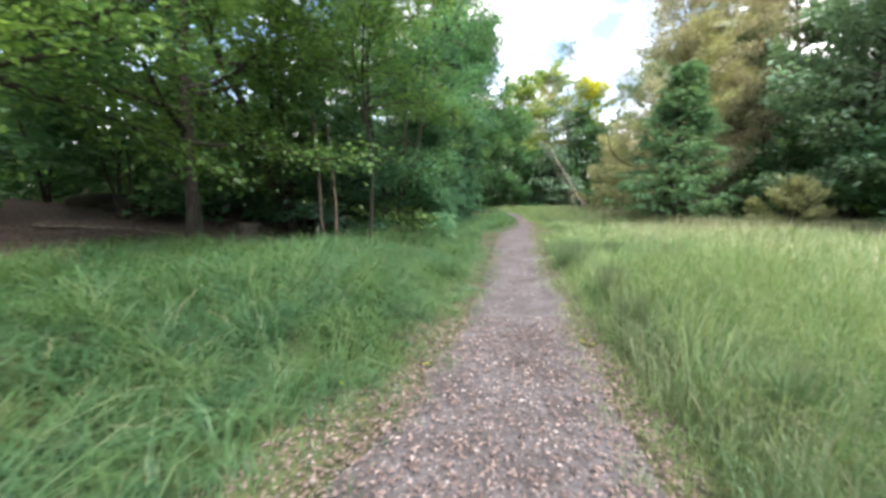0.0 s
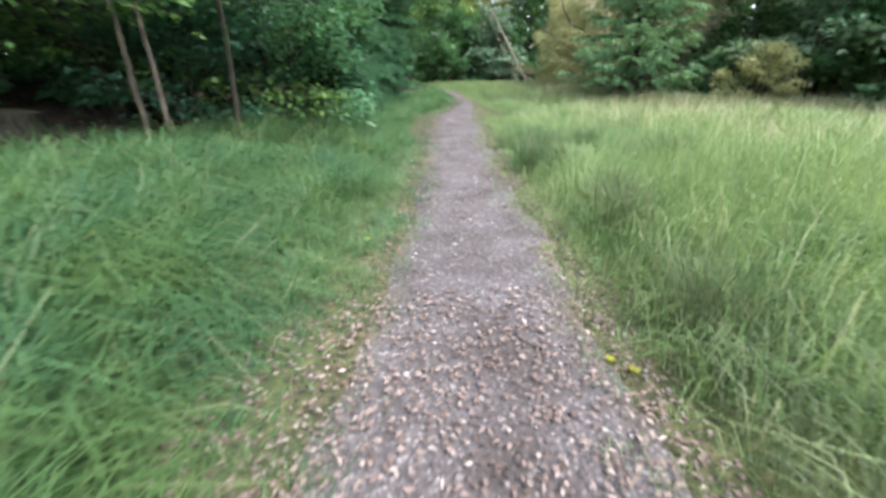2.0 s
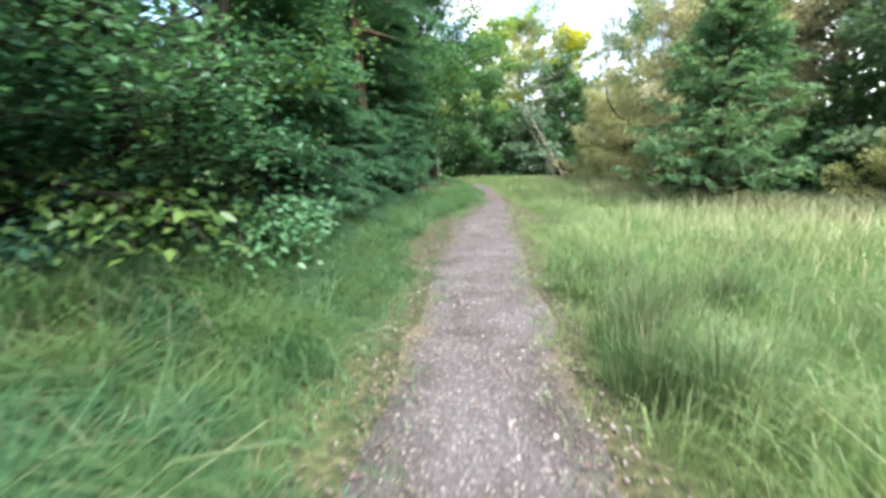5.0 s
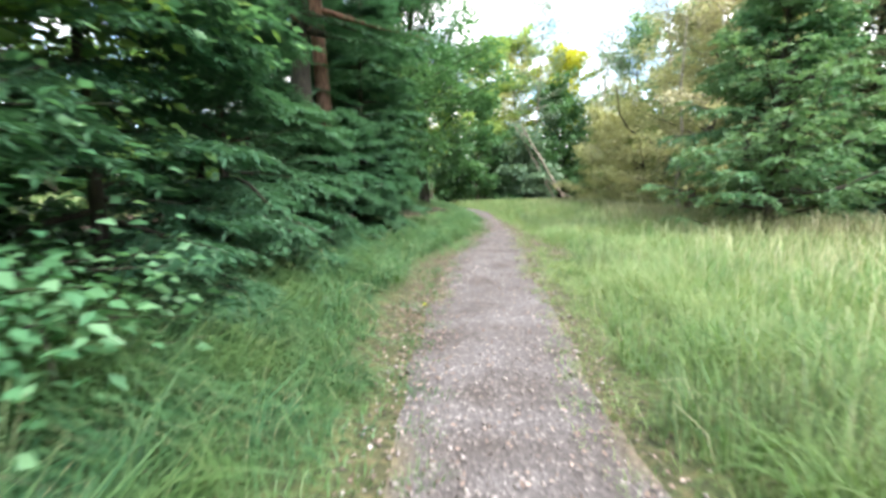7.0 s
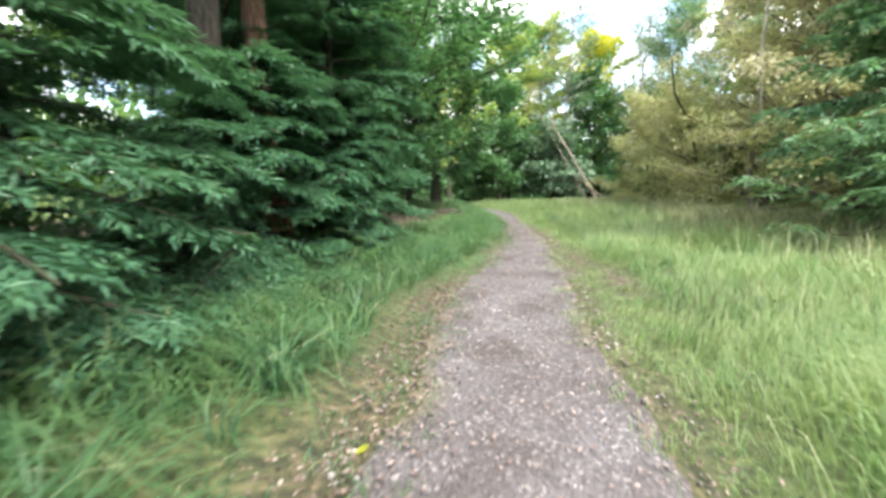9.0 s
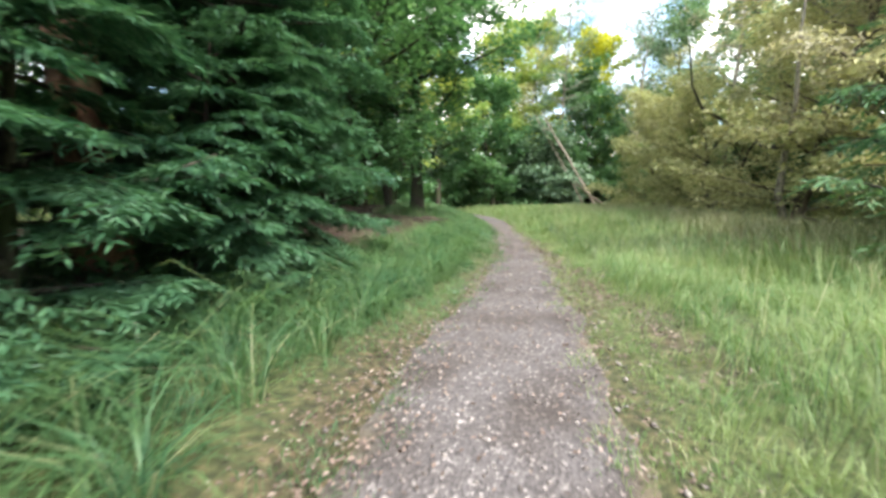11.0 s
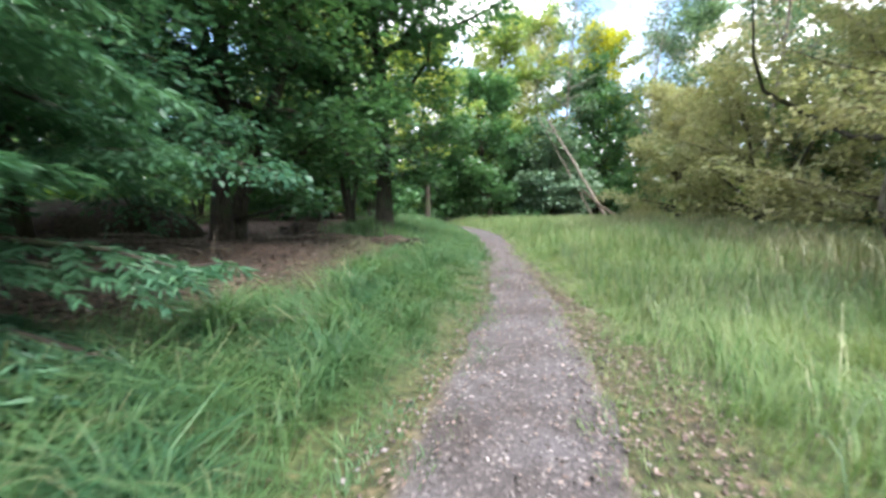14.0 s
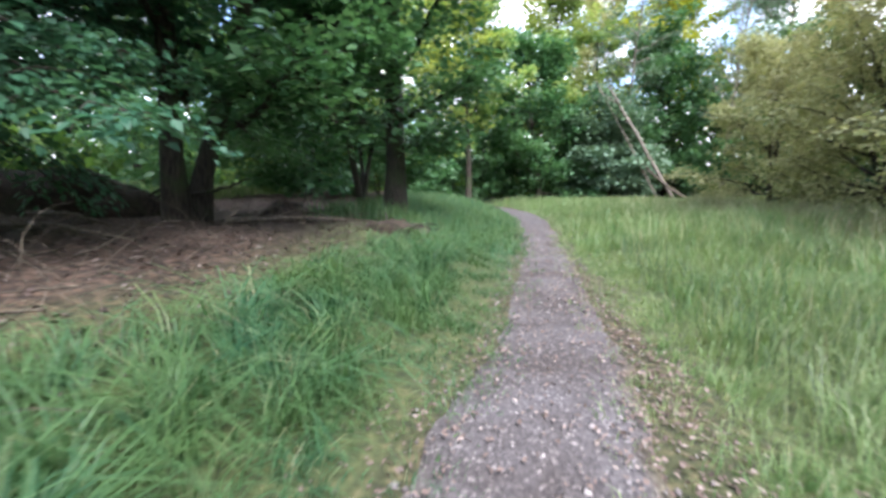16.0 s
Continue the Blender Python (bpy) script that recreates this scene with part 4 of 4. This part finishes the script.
def far_wood():
    """The wood further off, all round: countless leaves in an uneven band with gaps."""
    g = np.random.default_rng(77)
    n = 80000
    a = g.uniform(0, 2 * np.pi, n)
    rx, ry = 24.0 + 12 * g.random(n), 40.0 + 12 * g.random(n)
    x, y = 4 + rx * np.cos(a), 20 + ry * np.sin(a)
    top = 5.5 + 3.5 * smooth(x / 10) + 3.5 * waves(x, y, 0.35, 61) + 2.5 * waves(x, y, 1.1, 62)
    z = height(x, y) + np.maximum(top, 3.0) * g.random(n) ** 1.8
    p = np.stack([x, y, z], -1)
    me = leaf_mesh("far_wood", p, g.normal(size=(n, 3)) + np.array([0, 0, -0.3]), np.array([0, 0, 0.7]) + g.normal(size=(n, 3)) * 0.8, g.uniform(0.5, 1.0, n), g.uniform(0.35, 0.7, n), BEECH)
    tagged(new("far_wood", me), "dense green wood further off all round", "wood", kind="stuff")


far_wood()

# ---- lying and leaning dead wood, stumps ----


def crooked(name, label, category, points, r0, r1, mat, seed, sides=8, twigs=0):
    g = np.random.default_rng(seed)
    p = np.array(points, float)
    t = np.linspace(0, 1, 14)
    k = np.linspace(0, 1, len(p))
    line = np.stack([np.interp(t, k, p[:, i]) for i in range(3)], 1) + g.normal(size=(14, 3)) * r0 * 0.15
    root = tagged(new(name), label, category)
    root.location = line[0]
    v, q = tube(line - line[0], np.linspace(r0, r1, 14), sides, 0.08, g)
    part("stem", smooth_shade(raw_mesh("stem", v, [], q, mat)), root)
    for _ in range(twigs):
        i = int(g.integers(3, 13))
        w = wander(g, line[i] - line[0], unit(line[i] - line[i - 1]) + g.normal(size=3) * 0.7, g.uniform(0.3, 1.0) * np.linalg.norm(p[-1] - p[0]) * 0.25, 6, 0.2, 0.1)
        v, q = tube(w, np.linspace(r1 * 0.8 + 0.004, 0.003, 6), 5)
        part("twig", smooth_shade(raw_mesh("twig", v, [], q, mat)), root)
    return root


def lie(x, y, up=0.0):
    return (x, y, float(height(x, y)) + up)


crooked("leaning_trunk", "pale dead trunk leaning against the far trees", "dead tree", [lie(15.3, 46.0), (13.2, 46.2, 3.6), (11.3, 46.6, 6.8)], 0.12, 0.05, GREY_BARK, 71, twigs=5)
crooked("leaning_trunk", "thin pale dead trunk leaning beside another", "dead tree", [lie(14.6, 46.4), (12.9, 46.5, 3.1), (10.7, 47.0, 7.2)], 0.07, 0.03, GREY_BARK, 72, twigs=4)
crooked("leaning_trunk", "short grey dead trunk propped low in the scrub", "dead tree", [lie(16.2, 45.6), (14.5, 45.7, 1.2), (13.2, 45.9, 2.4)], 0.1, 0.04, DEAD_WOOD, 73, twigs=4)
for k, (a, b, c, d) in enumerate([(-5.6, 6.6, -3.4, 6.3), (-7.5, 7.8, -5.2, 8.8), (-3.4, 7.7, -2.0, 8.6), (-6.8, 5.2, -5.0, 4.4), (-1.4, 24.8, 0.6, 24.4), (-2.5, 26.2, -0.4, 25.3), (-0.2, 28.6, 1.6, 28.0), (-3.2, 23.6, -1.6, 24.4), (0.3, 26.5, 2.2, 27.6)]):
    crooked("fallen_branch", "weathered fallen branch lying on the leaf litter", "branch", [lie(a, b, 0.05), lie((a + c) / 2, (b + d) / 2, 0.12), lie(c, d, 0.06)], 0.03 + 0.008 * (k % 3), 0.01, DEAD_WOOD, 80 + k, 6, 3)
for k, (a, b, h) in enumerate([(-2.45, 8.7, 2.7), (-2.1, 8.5, 2.4)]):
    crooked("bare_stem", "slim bare grey-brown sapling stem standing in the litter", "stem", [lie(a, b, -0.05), lie(a - 0.05, b, h * 0.5), lie(a - 0.16, b + 0.08, h)], 0.036, 0.018, DEAD_WOOD, 95 + k, 8, 2)
crooked("cut_pole", "short pale cut sapling stump in the litter", "stump", [lie(-2.75, 9.3, -0.05), lie(-2.74, 9.3, 0.2), lie(-2.72, 9.32, 0.42)], 0.035, 0.03, PALE_BARK, 97, 8)


def stump(x, y, r, h, seed):
    g = np.random.default_rng(seed)
    root = tagged(new("tree_stump"), "old mossy rotten stump on the woodland floor", "stump")
    root.location = lie(x, y, -0.05)
    zs = np.linspace(0, h, 7)
    line = np.stack([zs * 0.1, zs * 0.05, zs], 1)
    v, q = tube(line, r * (1 + 0.7 * np.exp(-zs / h * 5)), 14, 0.08, g)
    part("body", smooth_shade(raw_mesh("body", v, [], q, BARK)), root)
    ring = v[-14:]
    top = np.concatenate([ring * 1.0, [ring.mean(0) + (0, 0, -0.05)]])
    t = [(i, (i + 1) % 14, 14) for i in range(14)]
    part("cut_face", raw_mesh("cut_face", top + np.array([0, 0, 0.004]), t, [], DEAD_WOOD), root, "dark rotten cut face")


stump(-0.1, 29.0, 0.2, 0.26, 1)
stump(-4.3, 9.3, 0.26, 0.4, 2)
stump(-2.8, 27.3, 0.18, 0.22, 3)

def earth_mound(x, y, long, wide, tall, turn, seed, label="dark mound of earth and roots under the trees"):
    """A lumpy heap of earth with a few root ends standing out of it."""
    g = np.random.default_rng(seed)
    root = tagged(new("earth_mound"), label, "mound")
    root.location = lie(x, y, -0.08)
    nu, nv = 20, 9
    th, k = np.meshgrid(np.linspace(0, 2 * np.pi, nu, endpoint=False), np.linspace(0, 1, nv), indexing="ij")
    rad = np.sin(k * np.pi / 2) ** 0.8
    bump = 1 + 0.22 * np.sin(3 * th + seed) * rad + 0.14 * np.sin(5 * th + 2 * seed + 4 * k) + 0.05 * g.normal(size=th.shape)
    px, py = long * rad * bump * np.cos(th), wide * rad * bump * np.sin(th)
    pz = tall * np.cos(k * np.pi / 2) ** 0.7 * (1 + 0.25 * np.sin(2 * th + seed) * rad) + 0.03 * g.normal(size=th.shape) * rad
    c, s = math.cos(radians(turn)), math.sin(radians(turn))
    v = np.stack([px * c - py * s, px * s + py * c, pz], -1).reshape(-1, 3)
    i, j = np.meshgrid(np.arange(nu), np.arange(nv - 1), indexing="ij")
    m = (i + 1) % nu
    q = np.stack([i * nv + j, i * nv + j + 1, m * nv + j + 1, m * nv + j], -1).reshape(-1, 4)
    part("earth", smooth_shade(raw_mesh("earth", v, [], q, DARK_EARTH)), root)
    for _ in range(4):
        a = g.uniform(0, 6.28)
        w = wander(g, (0.5 * long * math.cos(a), 0.5 * wide * math.sin(a), 0.5 * tall), (math.cos(a), math.sin(a), 0.6), g.uniform(0.4, 0.8), 6, 0.25, -0.3)
        vr, qr = tube(w, np.linspace(0.035, 0.008, 6), 6)
        part("root", smooth_shade(raw_mesh("root", vr, [], qr, BARK)), root, "dark broken root end")


for k, (a, b, ln, wd, tl, tn) in enumerate([(-3.0, 26.6, 1.3, 0.6, 0.75, 15), (-1.75, 27.0, 0.5, 0.4, 0.45, 60), (0.6, 27.7, 0.36, 0.3, 0.42, 20), (2.6, 27.3, 0.6, 0.24, 0.26, 160), (-4.6, 12.8, 0.5, 0.4, 0.5, 30), (-6.5, 12.6, 0.8, 0.5, 0.55, 100), (-8.5, 11.5, 1.6, 0.6, 0.5, 170)]):
    earth_mound(a, b, ln, wd, tl, tn, 900 + k)

# ---- rushes, brambles, litter, stones ----


def rush_clump(x, y, tall, blades, seed, mat=None, bend=(0.05, 0.45), name="rush_clump", label="tall dark rush tussock standing in the meadow grass", category="rushes", stalk="tuft", wide=0.11):
    """A tussock: one thing whose countless stalks are joined in one part."""
    g = np.random.default_rng(seed)
    a, d = g.uniform(0, 6.28, blades), np.abs(g.normal(size=blades)) * wide
    px, py = x + d * np.cos(a), y + d * np.sin(a)
    root = tagged(new(name), label, category)
    root.location = (x, y, float(height(x, y)))
    ob = grass(stalk, "", px, py, tall * g.uniform(0.6, 1.1, blades), g.uniform(0.005, 0.009, blades), g.uniform(bend[0], bend[1], blades), mat or RUSH, a, seed, "", bend[1] > 1)
    ob.parent = root
    ob.matrix_parent_inverse = Matrix.Translation(-root.location)


for k, (a, b) in enumerate([(2.2, 4.7), (2.3, 2.7), (2.75, 6.9), (3.0, 9.0), (3.4, 5.2), (4.6, 8.6), (2.75, 9.3), (2.95, 9.9), (3.25, 10.3), (2.6, 6.3), (4.2, 10.6)]):
    rush_clump(a, b, 0.66 + 0.12 * math.sin(3.1 * k), 330, 410 + k, wide=0.15)

for k, (a, b) in enumerate([(2.68, 21.4), (1.75, 21.6), (-1.6, 3.6), (-2.2, 4.6), (-1.0, 5.2), (0.2, 9.8), (-0.3, 7.4)]):
    rush_clump(a, b, 0.55, 310, 450 + k, LUSH, (0.5, 1.7), "grass_tussock", "thick tussock of long arching green grass", "grass")


def litter(name, label, count, region, size, material, seed, lift=0.012):
    g = np.random.default_rng(seed)
    x, y = region(g, count)
    n = len(x)
    l, r = edges(y)
    on_path = (x > l - 0.1) & (x < r + 0.1)
    p = np.stack([x, y, height(x, y) + np.where(on_path, lift + 0.03, lift)], -1)
    al = np.stack([g.normal(size=n), g.normal(size=n), g.normal(size=n) * 0.18], -1)
    me = leaf_mesh(name, p, al, np.array([0, 0, 1.0]) + g.normal(size=(n, 3)) * 0.35, size * g.uniform(0.6, 1.3, n), size * 0.62 * g.uniform(0.6, 1.2, n), material)
    tagged(new(name, me), label, "leaves", kind="stuff")


def start_litter(g, n):
    y = 0.5 + 5.0 * g.random(n) ** 1.8
    l, r = edges(y)
    return l - 0.6 + (r - l + 0.85) * g.random(n) ** 1.15, y


def rim_litter(g, n):
    y = g.uniform(2, 36, n)
    l, r = edges(y)
    side = g.random(n) < 0.45
    return np.where(side, l - 0.1 + g.normal(size=n) * 0.2, r + 0.1 + g.normal(size=n) * 0.2), y


def strip_litter(g, n):
    y = g.uniform(17.4, 26.5, n)
    l, r = edges(y)
    mid = np.interp(y, (16.5, 18.0, 20.0, 21.2, 23.0, 25.5), (1.0, 0.8, 0.46, 0.4, 0.26, 0.05))
    return r + mid + 0.08 * np.sin(y * 2.7) + g.normal(size=n) * 0.2 * (1 + 0.5 * np.sin(y * 4.3)), y


def worn_litter(g, n):
    y = g.uniform(12.5, 19.0, n)
    l, r = edges(y)
    return l - 0.15 + g.normal(size=n) * 0.25, y


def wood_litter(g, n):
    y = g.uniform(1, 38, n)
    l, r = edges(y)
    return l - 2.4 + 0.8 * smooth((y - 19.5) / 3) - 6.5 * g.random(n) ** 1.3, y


def path_litter(g, n):
    y = g.uniform(7, 34, n)
    l, r = edges(y)
    return l + (r - l) * g.random(n), y


litter("fallen_leaves", "pinkish-brown fallen leaves strewn over the path", 8500, start_litter, 0.042, DRY_LEAF, 501)
litter("fallen_leaves", "dry brown leaves along the path's edges", 5500, rim_litter, 0.04, DRY_LEAF, 502)
litter("fallen_leaves", "tan leaves gathered in a strip beside the path", 1900, strip_litter, 0.04, DRY_LEAF, 503)
litter("fallen_leaves", "dry leaves on the worn soil beside the path", 1500, worn_litter, 0.036, DRY_LEAF, 506)
# darkened leaf colours here stand in for shade under the trees
litter("leaf_litter", "brown leaf litter covering the woodland floor", 17000, wood_litter, 0.075, SHADED_LEAF, 504)
litter("fallen_leaves", "scattered dry leaves on the gravel", 2600, path_litter, 0.036, DRY_LEAF, 505)


def stones():
    g = np.random.default_rng(601)
    n = 8000
    y = g.uniform(0.8, 32, n)
    l, r = edges(y)
    x = l - 0.2 + (r - l + 0.4) * g.random(n)
    c = np.stack([x, y, height(x, y) + 0.012], -1)
    s = 0.005 + 0.02 * g.random(n) ** 3
    o = np.array([[1, 0, 0], [0, 1, 0], [-1, 0, 0], [0, -1, 0], [0, 0, 0.7], [0, 0, -0.7]])
    th = g.uniform(0, 6.28, n)
    R = np.zeros((n, 3, 3))
    R[:, 0, 0], R[:, 0, 1], R[:, 1, 0], R[:, 1, 1], R[:, 2, 2] = np.cos(th), -np.sin(th), np.sin(th), np.cos(th), 1
    loc = o[None] * (s[:, None] * g.uniform(0.6, 1.4, (n, 3)))[:, None, :]
    v = c[:, None] + np.einsum("nij,nkj->nki", R, loc)
    f = np.array([[0, 1, 4], [1, 2, 4], [2, 3, 4], [3, 0, 4], [1, 0, 5], [2, 1, 5], [3, 2, 5], [0, 3, 5]])
    t = (np.arange(n)[:, None, None] * 6 + f[None]).reshape(-1, 3)
    tagged(new("gravel", raw_mesh("gravel", v.reshape(-1, 3), t, [], STONE)), "loose pale stones lying on the path", "gravel", kind="stuff")


stones()


def brambles():
    """Dry arching stems under the hemlocks and at the wood's edge."""
    g = np.random.default_rng(701)
    pieces = []
    for _ in range(420):
        y = g.uniform(7, 27)
        l, r = edges(y)
        x = float(l) - 1.5 - 1.8 * g.random()
        a = g.uniform(0, 6.28)
        w = wander(g, (x, y, float(height(x, y)) - 0.02), (math.cos(a) * 0.6, math.sin(a) * 0.6, 1.2), g.uniform(0.4, 1.0), 6, 0.15, -1.6)
        pieces.append(tube(w, np.linspace(0.004, 0.0015, 6), 3))
    v, q = joined(pieces)
    tagged(new("bramble_stems", raw_mesh("bramble_stems", v, [], q, DEAD_WOOD)), "tangle of dry arching stems under the branches", "undergrowth", kind="stuff")


brambles()


def undergrowth():
    """Low leafy bramble and nettle between the grass and the wood, in clumps."""
    g = np.random.default_rng(711)
    n = 11000
    y = g.uniform(8.0, 19.5, n)
    l, r = edges(y)
    u = 2.0 + 2.2 * g.random(n) + 0.4 * np.sin(y * 1.3)
    x = l - u
    keep = waves(x, y, 1.3, 71) > 0.05 - 0.5 * smooth((y - 10) / 2) * (1 - smooth((y - 20) / 2))
    x, y = x[keep], y[keep]
    n = len(x)
    z = height(x, y) + (0.25 + 0.3 * (waves(x, y, 2.1, 72) + 0.6)) * g.random(n) ** 0.7
    me = leaf_mesh("undergrowth", np.stack([x, y, z], -1), g.normal(size=(n, 3)) * np.array([1, 1, 0.4]), np.array([0, 0, 1.0]) + g.normal(size=(n, 3)) * 0.5, g.uniform(0.05, 0.11, n), g.uniform(0.035, 0.07, n), DARK_LEAF)
    tagged(new("undergrowth", me), "low leafy bramble at the wood's edge", "undergrowth", kind="stuff")


undergrowth()


def fallen_leaf(x, y, turn, size):
    k = np.linspace(0, 1, 7)
    w = np.sin(np.pi * k ** 0.8) * 0.36 * size
    rim = [(size * (a - 0.5), b, 0.012 * math.cos(3 * a) + 0.006) for a, b in zip(k, w)] + [(size * (a - 0.5), -b, 0.012 * math.cos(3 * a) + 0.006) for a, b in zip(k[-2:0:-1], w[-2:0:-1])]
    vs = np.array(rim + [(0, 0, 0)])
    m = len(rim)
    me = raw_mesh("fallen_leaf", vs, [(i, (i + 1) % m, m) for i in range(m)], [], YELLOW)
    ob = tagged(new("fallen_leaf", me), "single bright yellow fallen leaf beside the path", "leaf", "yellow leaves")
    ob.matrix_world = pose(x, y, float(height(x, y)) + 0.03, 4, -6, turn)


for k, (a, b) in enumerate([(1.56, 4.6), (1.64, 4.5), (-0.17, 3.95), (1.66, 14.6), (-0.85, 3.4), (0.2, 6.6)]):
    fallen_leaf(a, b, 70 * k, 0.075 + 0.01 * (k % 3))


def treeline_weeds():
    """Tall brown and dry green weeds along the foot of the trees beyond the meadow."""
    g = np.random.default_rng(721)
    n = 9000
    k = g.random(n)
    xs = np.interp(k, (0, 0.25, 0.4, 0.55, 0.8, 1.0), (19.0, 15.0, 10.6, 9.0, 11.0, 12.5))
    ys = np.interp(k, (0, 0.25, 0.4, 0.55, 0.8, 1.0), (9.0, 16.0, 16.8, 21.0, 27.5, 38.0))
    x, y = xs + g.normal(size=n) * 0.6, ys + g.normal(size=n) * 0.6
    grass("treeline_weeds", "tall brownish weeds along the foot of the trees", x, y, g.uniform(0.4, 0.95, n), g.uniform(0.012, 0.03, n), g.uniform(0.1, 0.6, n), WEED, None, 722, "weeds")


treeline_weeds()


def small_sticks():
    """Twigs strewn over the woodland floor."""
    g = np.random.default_rng(731)
    pieces = []
    for _ in range(520):
        y = g.uniform(5, 33)
        l, r = edges(y)
        x = float(l) - 2.3 - 6.5 * g.random()
        a, ln = g.uniform(0, 6.28), g.uniform(0.15, 0.7)
        w = wander(g, (x, y, float(height(x, y)) + 0.012), (math.cos(a), math.sin(a), g.uniform(-0.02, 0.12)), ln, 4, 0.12, 0)
        w[:, 2] = np.maximum(w[:, 2], height(w[:, 0], w[:, 1]) + 0.006)
        pieces.append(tube(w, np.linspace(0.009, 0.004, 4), 4))
    v, q = joined(pieces)
    tagged(new("small_sticks", raw_mesh("small_sticks", v, [], q, DEAD_WOOD)), "small dry sticks strewn over the woodland floor", "sticks", kind="stuff")


small_sticks()
